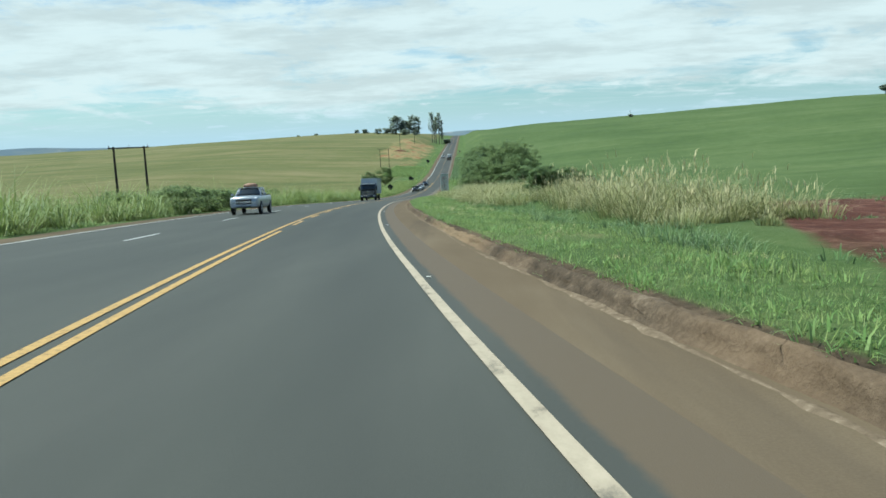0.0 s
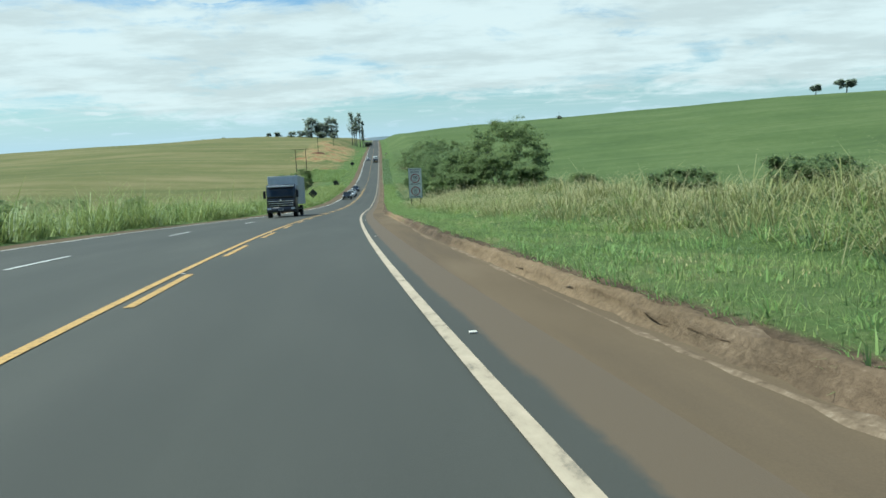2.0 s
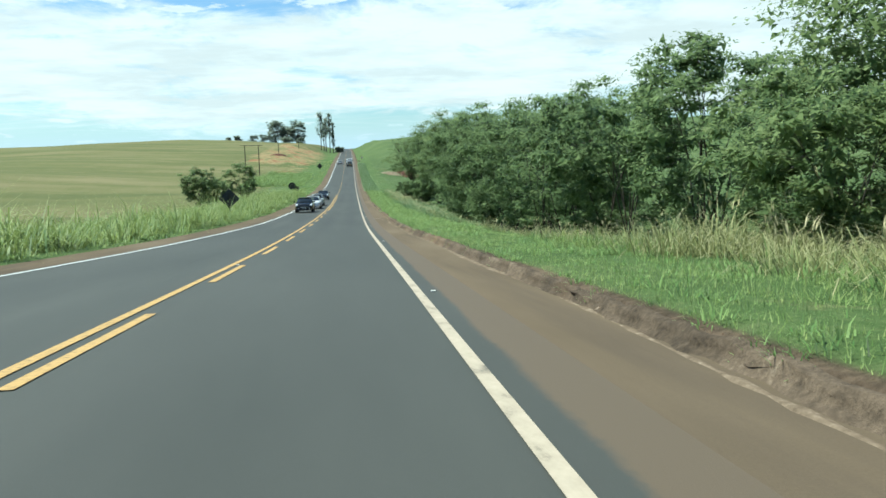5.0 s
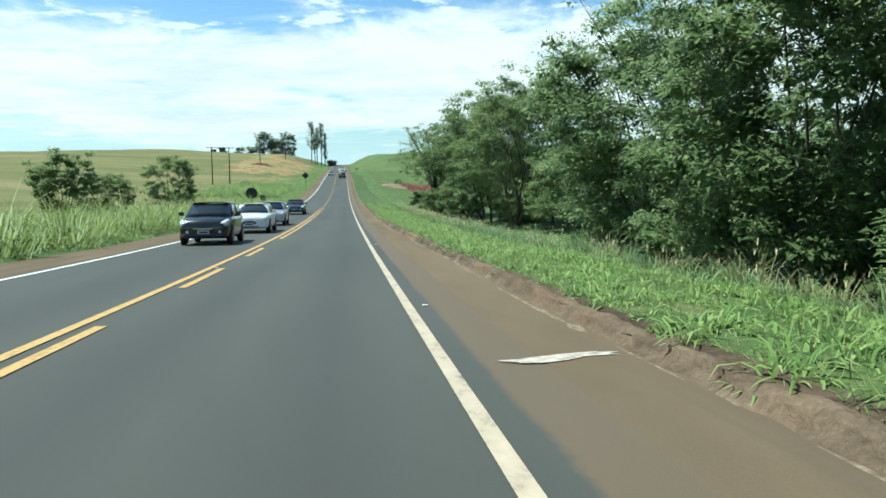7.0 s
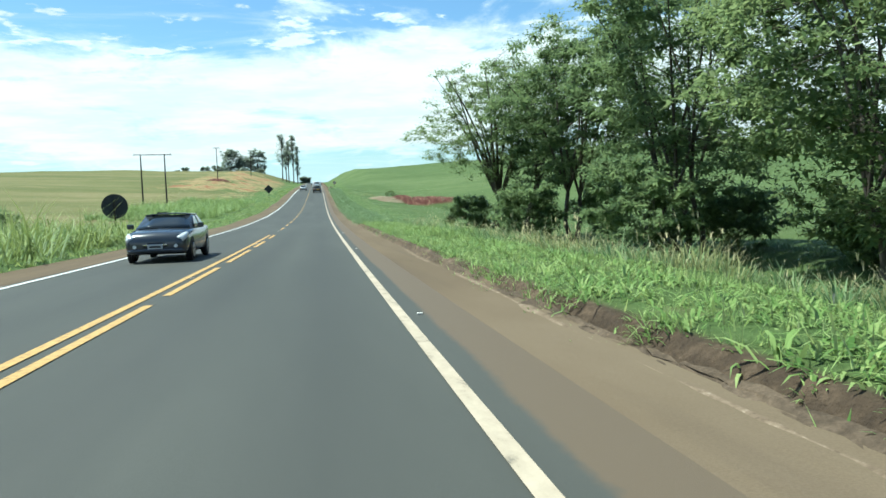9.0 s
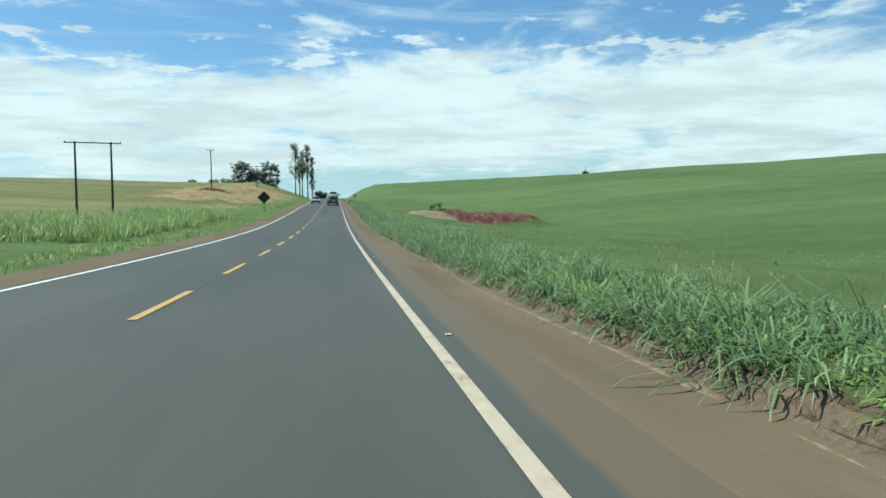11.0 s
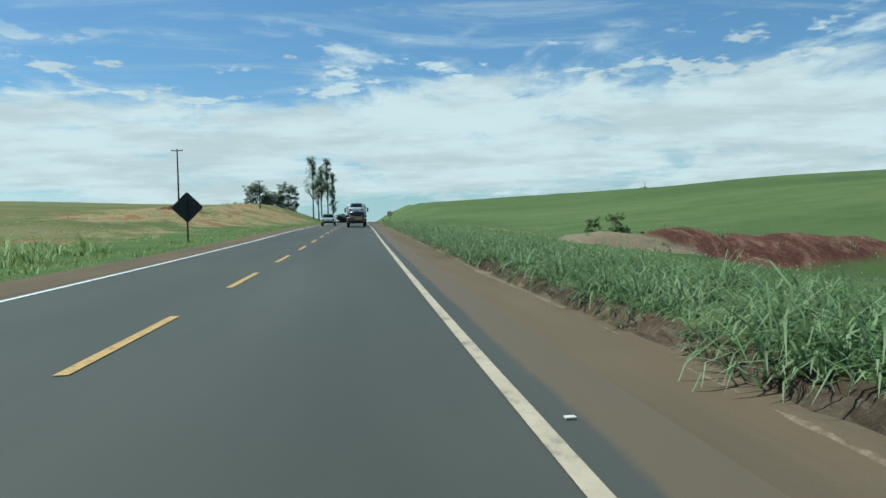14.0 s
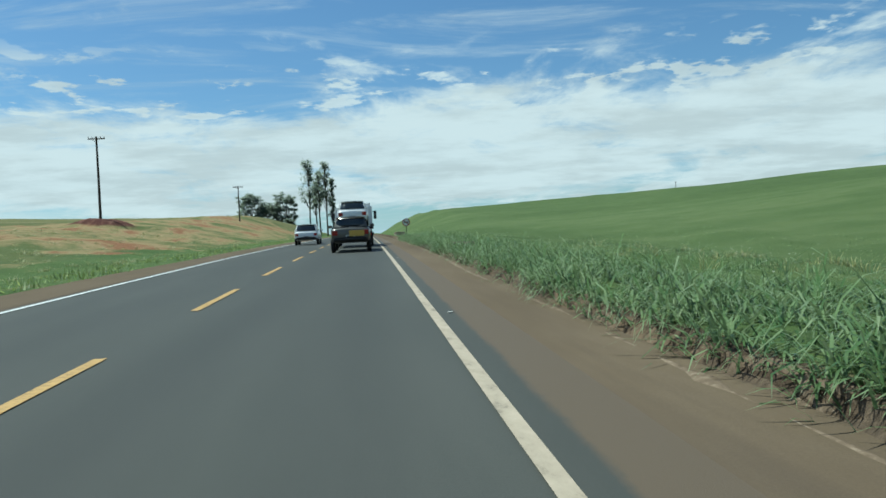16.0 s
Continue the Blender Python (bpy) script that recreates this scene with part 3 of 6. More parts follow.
# ---- plant materials ----
def leaf_material(name, dark, mid, light, through=0.3, rough=0.55, soft_up=0.0):
    m = Mat(name, rough, spec=0.25)
    isl = m.island()
    clump = m.noise(0.9, 3, 0.6)
    c = m.ramp(m.math("ADD", m.math("MULTIPLY", isl, 0.6), m.math("MULTIPLY", clump, 0.4)), (0.22, dark), (0.5, mid), (0.82, light))
    m.color(c)
    if soft_up:
        g = m.n.new("ShaderNodeNewGeometry")
        vm = m.n.new("ShaderNodeMix")
        vm.data_type = "VECTOR"
        vm.inputs[0].default_value = soft_up
        m.l.new(g.outputs["Normal"], vm.inputs[4])
        vm.inputs[5].default_value = (0, 0, 1)
        nv = m.n.new("ShaderNodeVectorMath")
        nv.operation = "NORMALIZE"
        m.l.new(vm.outputs[1], nv.inputs[0])
        m.l.new(nv.outputs[0], m.b.inputs["Normal"])
    tr = m.n.new("ShaderNodeBsdfTranslucent")
    m.l.new(m.mix(0.5, c, light), tr.inputs[0])
    ms = m.n.new("ShaderNodeMixShader")
    ms.inputs[0].default_value = through
    m.l.new(m.b.outputs[0], ms.inputs[1])
    m.l.new(tr.outputs[0], ms.inputs[2])
    m.l.new(ms.outputs[0], m.n["Material Output"].inputs[0])
    return m


M_leaf = leaf_material("roadside_tree_leaves", (0.075, 0.125, 0.054), (0.145, 0.215, 0.088), (0.27, 0.34, 0.155), 0.62, soft_up=0.5)
M_leaf_bright = leaf_material("bright_leaves", (0.085, 0.140, 0.056), (0.165, 0.240, 0.092), (0.30, 0.36, 0.16), 0.62, soft_up=0.5)
# distant foliage: aerial haze is mixed into these pale greyish leaf tones
M_leaf_far_hazed = leaf_material("far_leaves_hazed", (0.19, 0.225, 0.195), (0.26, 0.305, 0.25), (0.34, 0.39, 0.30), 0.68, soft_up=0.75)
M_grass = leaf_material("verge_grass_blades", (0.062, 0.120, 0.026), (0.165, 0.250, 0.062), (0.38, 0.44, 0.15), 0.32, soft_up=0.6)
M_grass_mown = leaf_material("mown_grass_blades", (0.11, 0.185, 0.050), (0.20, 0.295, 0.085), (0.40, 0.46, 0.18), 0.38, soft_up=0.7)
M_grass_dark = leaf_material("long_grass_blades", (0.05, 0.105, 0.028), (0.12, 0.20, 0.055), (0.36, 0.41, 0.22), 0.32, soft_up=0.6)


def blade_material(name, dark, mid, light, straw, tip_from=0.55, tip_full=1.0, through=0.32, soft_up=0.5):
    """Grass whose blades turn to straw towards their tips."""
    m = leaf_material(name, dark, mid, light, through, 0.5, soft_up)
    c = m.b.inputs["Base Color"].links[0].from_socket
    blot = m.noise(1.3, 4, 0.65, off=9.0)
    c = m.mix(m.ramp(blot, (0.34, (0.55, 0.55, 0.55)), (0.5, (0, 0, 0))), c, dark)
    c = m.mix(m.ramp(blot, (0.55, (0, 0, 0)), (0.72, (0.6, 0.6, 0.6))), c, light)
    drift = m.math("MULTIPLY", m.math("SUBTRACT", m.noise(0.35, 4, 0.6, off=4.0), 0.5), 0.9)
    t = m.n.new("ShaderNodeMapRange")
    m.l.new(m.math("ADD", m.attr("tip"), drift), t.inputs[0])
    t.inputs[1].default_value, t.inputs[2].default_value = tip_from, tip_full
    m.color(m.mix(t.outputs[0], c, straw))
    return m


M_straw = leaf_material("cut_straw", (0.30, 0.27, 0.12), (0.46, 0.41, 0.20), (0.64, 0.58, 0.33), 0.3, soft_up=0.8)
M_tuft = blade_material("mown_grass_tufts", (0.085, 0.165, 0.045), (0.18, 0.295, 0.085), (0.34, 0.45, 0.16), (0.42, 0.46, 0.21), 0.7, 1.3)
M_broad = blade_material("broad_grass_blades", (0.08, 0.155, 0.036), (0.19, 0.30, 0.078), (0.40, 0.49, 0.18), (0.42, 0.48, 0.22), 0.75, 1.4)
# raised light tone and early pale tips also paint in the blades' sheen
M_long = blade_material("long_grass_tufts", (0.058, 0.118, 0.038), (0.125, 0.21, 0.070), (0.29, 0.37, 0.18), (0.46, 0.50, 0.33), 0.62, 1.3)
M_plume = blade_material("plumed_dry_grass", (0.10, 0.135, 0.045), (0.23, 0.26, 0.095), (0.40, 0.40, 0.17), (0.66, 0.58, 0.33), 0.34, 0.9)
M_cane = blade_material("yellow_green_cane_grass", (0.09, 0.155, 0.04), (0.20, 0.28, 0.075), (0.34, 0.40, 0.13), (0.52, 0.50, 0.22), 0.6, 1.15)
M_bark = Mat("bark", 0.9, spec=0.1)
bn = M_bark.noise(5, 5, 0.7, (1, 1, 0.25), world=True)
M_bark.color(M_bark.ramp(bn, (0.3, (0.045, 0.037, 0.029)), (0.6, (0.105, 0.088, 0.072)))).bump(bn, 0.7, 0.03)
M_bark_pale = Mat("pale_bark", 0.85, spec=0.1)
bn = M_bark_pale.noise(3, 5, 0.7, (1, 1, 0.3))
M_bark_pale.color(M_bark_pale.ramp(bn, (0.3, (0.06, 0.05, 0.042)), (0.6, (0.16, 0.14, 0.12)))).bump(bn, 0.5, 0.02)


def leaf_cloud(centres, radii, per, size, rng, flat=0.6, droop=0.3):
    """Leafy pads: a few large leaves in the heart, many small ones fanning out to the rim."""
    c = np.repeat(centres, per, 0)
    r = np.repeat(radii, per)
    n = len(c)
    d0 = rng.normal(0, 1, (n, 3))
    d0[:, 2] = np.where(rng.uniform(0, 1, n) < 0.72, np.abs(d0[:, 2]), d0[:, 2])
    d0 /= np.linalg.norm(d0, axis=1)[:, None]
    heart = rng.uniform(0, 1, n) < 0.2
    q = np.where(heart, rng.uniform(0.1, 0.6, n), rng.uniform(0.2, 1.0, n) ** 0.6 * rng.uniform(0.8, 1.15, n))
    off = d0 * q[:, None]
    off[:, 2] *= flat
    p = c + off * r[:, None]
    s = size * rng.uniform(0.6, 1.35, n) * np.where(heart, 1.9, 0.85)
    az = np.arctan2(d0[:, 1], d0[:, 0]) + rng.normal(0, 0.8, n)
    tilt = rng.normal(-droop, 0.5, n)
    d = np.stack([np.cos(az) * np.cos(tilt), np.sin(az) * np.cos(tilt), np.sin(tilt)], 1)
    side = np.stack([-np.sin(az), np.cos(az), rng.normal(0, 0.35, n)], 1)
    side /= np.linalg.norm(side, axis=1)[:, None]
    w = s * 0.33
    V = np.stack([p - side * w[:, None], p + side * w[:, None], p + d * s[:, None]], 1)
    return V.reshape(-1, 3), np.arange(3 * n).reshape(-1, 3)


def tree(name, x, y, h, wide, seed, label, leaf=M_leaf, bark=M_bark, clumps=90, per=120, size=0.2, base=0.3, girth=0.03,
         stems=1, limbs=6, flat=0.6, lean=(0, 0), clump_r=0.085, group="", spread=1.0, hollow=0.45, category="tree", skirt=None):
    """Trunk that forks into limbs, twigs out to every clump, and leaves in ragged clumps."""
    rng = np.random.RandomState(seed)
    z0 = lz(x, y) - 0.1
    e = thing(name, x, y, z0, label, category, group)
    chunks, ends = [], []
    top = np.array([lean[0], lean[1], h])
    mains = []
    r0 = h * girth
    for s in range(stems):
        off = rng.normal(0, 0.035 * wide, 2) if stems > 1 else np.zeros(2)
        fork = h * base * rng.uniform(0.8, 1.2)
        p0 = np.array([off[0], off[1], 0.0])
        p1 = np.array([off[0] * 2 + lean[0] * base, off[1] * 2 + lean[1] * base, fork]) + rng.normal(0, 0.02 * h, 3) * np.array([1, 1, 0])
        pm = (p0 + p1) / 2 + rng.normal(0, 0.015 * h, 3) * np.array([1, 1, 0])
        rr = r0 / math.sqrt(stems)
        chunks.append(tube_arrays([p0 - [0, 0, 0.3], p0, pm, p1], [rr * 1.5, rr * 1.25, rr, rr * 0.85], 8))
        for k in range(max(2, limbs // stems)):
            a = 2 * math.pi * (k + rng.uniform(-0.3, 0.3)) / max(2, limbs // stems) + s
            reach = wide / 2 * rng.uniform(0.35, 0.8) * spread
            end = np.array([p1[0] + math.cos(a) * reach + lean[0] * 0.6, p1[1] + math.sin(a) * reach + lean[1] * 0.6, h * rng.uniform(0.72, 0.92)])
            q1 = p1 + (end - p1) * np.array([0.30, 0.30, 0.42]) + rng.normal(0, 0.02 * h, 3)
            q2 = p1 + (end - p1) * np.array([0.62, 0.62, 0.74]) + rng.normal(0, 0.02 * h, 3)
            pts = np.array([p1, q1, q2, end])
            ends += [end, (q2 + end) / 2]
            chunks.append(tube_arrays(pts, [rr * 0.6, rr * 0.42, rr * 0.25, rr * 0.08], 6))
            for f in np.linspace(0, 1, 7):
                i = min(int(f * 3), 2)
                g = f * 3 - i
                mains.append(pts[i] * (1 - g) + pts[i + 1] * g)
    mains = np.array(mains)
    cz0 = h * (base * 0.9 if skirt is None else skirt)
    cc = list(ends)
    while len(cc) < clumps:
        v = rng.normal(0, 1, 3)
        v /= np.linalg.norm(v)
        rad = rng.uniform(hollow, 1.0) ** 0.6 * rng.uniform(0.86, 1.08)
        p = np.array([v[0] * wide / 2 * rad + lean[0] * 0.6, v[1] * wide / 2 * rad + lean[1] * 0.6, (h + cz0) / 2 + v[2] * (h - cz0) / 2 * rad])
        lobes = 0.16 * math.sin(3 * math.atan2(v[1], v[0]) + seed) + 0.12 * math.sin(5 * v[2] + seed * 1.7)
        if rad > 0.9 + lobes:
            continue
        cc.append(p)
    cc = np.array(cc)
    rad = wide * clump_r * rng.uniform(0.7, 1.35, len(cc))
    for p in cc[: min(len(cc), 130)]:
        j = np.argmin(np.linalg.norm((mains - p) * np.array([1, 1, 1.4]), axis=1))
        m = mains[j]
        mid = (m + p) / 2 + rng.normal(0, 0.03 * wide, 3)
        chunks.append(tube_arrays([m, mid, p], [r0 * 0.10, r0 * 0.06, r0 * 0.02], 4))
    V, F = join_arrays(chunks)
    part("trunk", mesh_from("trunk", V, F, [bark], True), None, e)
    V, F = leaf_cloud(cc, rad, per, size, rng, flat)
    part("crown", mesh_from("crown", V, F, [leaf]), None, e)
    return e


def blades(x, y, length, width, rng, bend=0.5, segs=2, lift=0.0, lean0=0.25, over=0.0):
    """Grass blades rooted at x, y: curved tapering ribbons."""
    n = len(x)
    z = land_z(x, y) + lift
    az = rng.uniform(0, 2 * math.pi, n)
    if over:
        az = math.pi + rng.normal(0, over, n)
    lean = np.abs(rng.normal(lean0, lean0 * 0.7, n))
    d = np.stack([np.cos(az), np.sin(az)], 1)
    s = np.stack([-np.sin(az), np.cos(az)], 1)
    V = np.zeros((n, 2 * segs + 1, 3))
    px, py, pz = x.copy(), y.copy(), z - 0.03
    ang = lean.copy()
    for i in range(segs):
        w = width * (1 - 0.38 * i) / 2
        V[:, 2 * i, 0], V[:, 2 * i, 1], V[:, 2 * i, 2] = px - s[:, 0] * w, py - s[:, 1] * w, pz
        V[:, 2 * i + 1, 0], V[:, 2 * i + 1, 1], V[:, 2 * i + 1, 2] = px + s[:, 0] * w, py + s[:, 1] * w, pz
        L = length / segs
        px, py, pz = px + d[:, 0] * np.sin(ang) * L, py + d[:, 1] * np.sin(ang) * L, pz + np.cos(ang) * L
        ang = ang + bend * rng.uniform(0.5, 1.6, n)
    V[:, 2 * segs, 0], V[:, 2 * segs, 1], V[:, 2 * segs, 2] = px, py, pz
    o = (np.arange(n) * (2 * segs + 1))[:, None]
    F = []
    for i in range(segs - 1):
        F.append(np.stack([2 * i, 2 * i + 1, 2 * i + 3], 0)[None, :] + o)
        F.append(np.stack([2 * i, 2 * i + 3, 2 * i + 2], 0)[None, :] + o)
    F.append(np.array([2 * segs - 2, 2 * segs - 1, 2 * segs])[None, :] + o)
    return V.reshape(-1, 3), np.concatenate(F)


def patchy(u, y, size, seed, rng, keep):
    """Thins a scatter into drifts."""
    v = bumps(u, y, size, 1.5, seed)
    return rng.uniform(0, 1, len(u)) < np.clip(keep + 0.6 * v, 0.05, 1)


def grass(name, n, y0, y1, ufn, length, width, mat, seed, label, bend=0.5, segs=2, keep=0.75, size=4.0, tuft=6, spread=0.10, lean0=0.5, bushy=False, over=0.0):
    rng = np.random.RandomState(seed)
    m = n // tuft
    ty = rng.uniform(y0, y1, m)
    lo, hi = ufn(ty)
    tu = lo + (hi - lo) * rng.uniform(0, 1, m)
    k = patchy(tu, ty, size, seed, rng, keep)
    tu, ty = tu[k], ty[k]
    tall = rng.uniform(0.65, 1.3, len(tu)) * (1 + 0.3 * np.clip(bumps(tu, ty, size * 1.7, 1.0, seed + 1), -1, 1))
    u, y = np.repeat(tu, tuft) + rng.normal(0, spread, len(tu) * tuft), np.repeat(ty, tuft) + rng.normal(0, spread, len(tu) * tuft)
    if np.min(lo) > 5.4:
        u = np.maximum(u, 5.53)
    L = length * np.repeat(tall, tuft) * rng.uniform(0.6, 1.2, len(u))
    lift = 0.0
    if bushy:
        lift = np.where(rng.uniform(0, 1, len(u)) < 0.25, 0, rng.uniform(0.05, 0.62, len(u)) * L)
        L = np.where(lift > 0, L * 0.48, L * 0.72)
    V, F = blades(road_x(y) + u, y, np.clip(L, 0.08, None), width * rng.uniform(0.6, 1.4, len(u)), rng, bend, segs, lift, lean0, over)
    ob = new(name, mesh_from(name, V, F, [mat]))
    return tagged(ob, label, "grass", kind="stuff")


def tussocks(name, per_m2, y0, y1, ufn, h, per, width, mat, seed, label, arch=1.0, spread=0.22, fan=0.7, keep=0.8, size=5.0, segs=2, plumes=0, side=0.0):
    """Clumps of arching blades that fan out from a heart; some carry plumes."""
    rng = np.random.RandomState(seed)
    lo, hi = ufn(np.linspace(y0, y1, 50))
    n = int(per_m2 * (y1 - y0) * float(np.mean(hi - lo)))
    ty = rng.uniform(y0, y1, n)
    lo, hi = ufn(ty)
    tu = lo + (hi - lo) * rng.uniform(0, 1, n)
    k = patchy(tu, ty, size, seed, rng, keep)
    tu, ty = tu[k], ty[k]
    sz = np.clip(np.exp(rng.normal(0, 0.25, len(tu))) * (1 + 0.3 * np.clip(bumps(tu, ty, size * 1.6, 1.0, seed + 1), -1, 1)), 0.4, 1.7)
    groups = [(per, 0)] + ([(plumes * 3, 1)] if plumes else [])
    allV, allF, allT, base_i = [], [], [], 0
    for count, is_plume in groups:
        n = len(tu) * count
        S = np.repeat(sz, count)
        rr = np.sqrt(rng.uniform(0, 1, n))
        ac = rng.uniform(0, 2 * math.pi, n)
        if is_plume:
            stalk = np.repeat(np.arange(len(tu) * plumes), 3)
            r1 = np.random.RandomState(seed + 5)
            m_ = len(tu) * plumes
            rr, ac = np.sqrt(r1.uniform(0, 1, m_))[stalk], r1.uniform(0, 2 * math.pi, m_)[stalk]
            hgt = (r1.uniform(0.8, 1.15, m_))[stalk]
        x = np.repeat(road_x(ty) + tu, count) + np.cos(ac) * rr * spread * S
        y = np.repeat(ty, count) + np.sin(ac) * rr * spread * S
        az = ac + rng.normal(0, 0.5, n)
        if side:
            az = np.where(rng.uniform(0, 1, n) < side, math.pi + rng.normal(0, 0.7, n), az)
        lean = fan * (0.12 + 0.88 * rr) * rng.uniform(0.6, 1.3, n)
        L = h * S * rng.uniform(0.5, 1.1, n) * (1 - 0.2 * rr)
        w = width * rng.uniform(0.6, 1.4, n)
        lift, t0, t1, bend = np.zeros(n), 0.0, 1.0, arch
        if is_plume:
            lift = h * S * hgt * 0.74
            x, y = x + np.cos(ac) * rr * 0.25 * lift * fan, y + np.sin(ac) * rr * 0.25 * lift * fan
            L, w, lean, t0, t1, bend = 0.24 * h * rng.uniform(0.7, 1.3, n), np.full(n, width * 1.1), rng.uniform(0.05, 0.5, n), 1.0, 1.3, 0.7
        px, py, pz = x.copy(), y.copy(), land_z(x, y) - 0.03 + lift
        d, sd = np.stack([np.cos(az), np.sin(az)], 1), np.stack([-np.sin(az), np.cos(az)], 1)
        V, T = np.zeros((n, 2 * segs + 1, 3)), np.zeros((n, 2 * segs + 1))
        ang = lean.copy()
        for i in range(segs):
            ww = w * (1 - 0.35 * i / max(segs - 1, 1)) / 2
            for q, sg in ((0, -1), (1, 1)):
                V[:, 2 * i + q] = np.stack([px + sg * sd[:, 0] * ww, py + sg * sd[:, 1] * ww, pz], 1)
                T[:, 2 * i + q] = t0 + (t1 - t0) * i / segs
            px, py, pz = px + d[:, 0] * np.sin(ang) * L / segs, py + d[:, 1] * np.sin(ang) * L / segs, pz + np.cos(ang) * L / segs
            ang = ang + bend * rng.uniform(0.4, 1.5, n)
        V[:, 2 * segs], T[:, 2 * segs] = np.stack([px, py, pz], 1), t1
        o = (np.arange(n) * (2 * segs + 1))[:, None] + base_i
        for i in range(segs - 1):
            allF += [np.array([2 * i, 2 * i + 1, 2 * i + 3])[None, :] + o, np.array([2 * i, 2 * i + 3, 2 * i + 2])[None, :] + o]
        allF.append(np.array([2 * segs - 2, 2 * segs - 1, 2 * segs])[None, :] + o)
        allV.append(V.reshape(-1, 3))
        allT.append(T.ravel())
        base_i += n * (2 * segs + 1)
    ob = new(name, mesh_from(name, np.concatenate(allV), np.concatenate(allF), [mat], attrs={"tip": np.concatenate(allT)}))
    return tagged(ob, label, "grass", kind="stuff")


def band(a, b):
    """A strip of constant offsets beside the road."""
    return lambda y: (a + 0 * y, b + 0 * y)


def far_band(a, b):
    """A strip beyond the left edge of the carriageway."""
    return lambda y: (left_edge(y) - b, left_edge(y) - a)


# ================= grass =================
# right verge: short mown grass, low tufts, blades over the lip of the bank
grass("verge_grass", 160000, -19, 140, lambda y: (5.42 + 0 * y, np.clip(7.2 + 0.42 * (y + 13), 7.2, 8.9)), 0.125, 0.013, M_grass_mown, 11, "bright green mown verge grass along the road bank", 1.0, segs=1, tuft=3, keep=4, spread=0.15, lean0=0.9)
grass("verge_grass", 60000, 140, 275, band(5.42, 9.4), 0.17, 0.018, M_grass_mown, 36, "green verge grass between the bank and the trees", 1.0, segs=1, tuft=3, keep=4, spread=0.2, lean0=0.85)
tussocks("verge_tufts", 5.5, -19, 140, lambda y: (5.45 + 0 * y, np.clip(7.2 + 0.42 * (y + 13), 7.2, 8.8)), 0.23, 18, 0.018, M_tuft, 12, "low bright tufts in the mown verge", 0.9, 0.15, 0.9, 0.55, 3.5)
tussocks("verge_tufts", 9.0, -19, 300, band(5.34, 5.58), 0.20, 18, 0.014, M_tuft, 23, "grass hanging over the edge of the bank", 0.6, 0.12, 1.0, 0.6, 3.0, side=0.5)
tussocks("broad_grass", 6.0, 140, 278, band(5.5, 8.4), 0.36, 20, 0.034, M_broad, 37, "broad bladed bright green grass on the road bank", 0.75, 0.24, 1.1, 1.1, 3.5, segs=3, side=0.12)
tussocks("broad_grass", 4.0, 236, 241, band(6.8, 9.0), 0.80, 60, 0.022, M_broad, 24, "bright clump of tall grass on the verge", 0.9, 0.3, 0.8, 0.9, 4.0, segs=3)
tussocks("long_grass", 5.0, 262, 430, band(5.38, 8.2), 0.72, 22, 0.026, M_long, 13, "long dark green grass on the road bank", 0.85, 0.24, 1.05, 5.0, 4.0, segs=3, side=0.25)
tussocks("long_grass", 10.0, 262, 430, band(5.34, 5.75), 0.46, 22, 0.022, M_long, 42, "long grass hanging over the edge of the bank", 0.6, 0.2, 1.15, 9.0, 4.0, segs=3, side=0.5)
tussocks("broad_grass", 9.0, 140, 278, band(5.44, 5.66), 0.17, 18, 0.024, M_broad, 43, "bright grass hanging over the edge of the bank", 0.35, 0.15, 1.1, 0.9, 3.0, segs=3, side=0.3)
tussocks("long_grass", 2.4, 262, 440, band(8.0, 14), 0.24, 18, 0.018, M_long, 15, "low green crop along the field edge", 0.9, 0.2, 0.9, 0.6, 5.0)
grass("field_weeds", 22000, 262, 440, band(9, 36), 0.16, 0.045, M_grass_dark, 38, "low green crop and weeds in the field", 1.0, segs=1, keep=0.7, spread=0.2, lean0=0.7)
# right side, first stretch: weeds, plumed dry grass and cut heaps
tussocks("weed_tufts", 1.8, -8, 45, lambda y: (8.2 + 0 * y, np.clip(9.0 + 0.3 * (y + 8), 9.0, 11.2)), 0.42, 26, 0.022, M_long, 28, "lush dark green weeds beyond the mown verge", 0.9, 0.22, 0.8, 0.6, 5.0)
tussocks("weed_tufts", 1.2, 40, 135, band(8.0, 9.8), 0.40, 26, 0.020, M_tuft, 16, "green weeds between mown verge and tall grass", 0.9, 0.22, 0.8, 0.55, 5.0)
tussocks("plumed_grass", 2.6, 0, 17, band(10.8, 15.0), 1.30, 85, 0.022, M_plume, 26, "hump of tall plumed dry grass", 0.9, 0.6, 0.75, 1.1, 6.0, plumes=3)
tussocks("plumed_grass", 1.9, 15, 42, band(9.0, 15.0), 1.0, 75, 0.022, M_plume, 29, "tall arching grass with straw plumes", 1.2, 0.6, 0.85, 1.1, 6.0)
tussocks("plumed_grass", 1.1, 40, 128, lambda y: (np.interp(y, (40, 60, 70, 128), (9.8, 8.8, 8.2, 8.2)), 15.0 + 0 * y), 1.1, 62, 0.022, M_plume, 17, "tall dry straw coloured grass beside the road", 1.1, 0.75, 0.95, 0.9, 6.0)
tussocks("plumed_grass", 1.5, 98, 125, band(9.3, 13.0), 1.25, 60, 0.017, M_plume, 45, "tall dry grass behind the speed sign", 1.0, 0.5, 0.8, 1.1, 5.0, plumes=3)
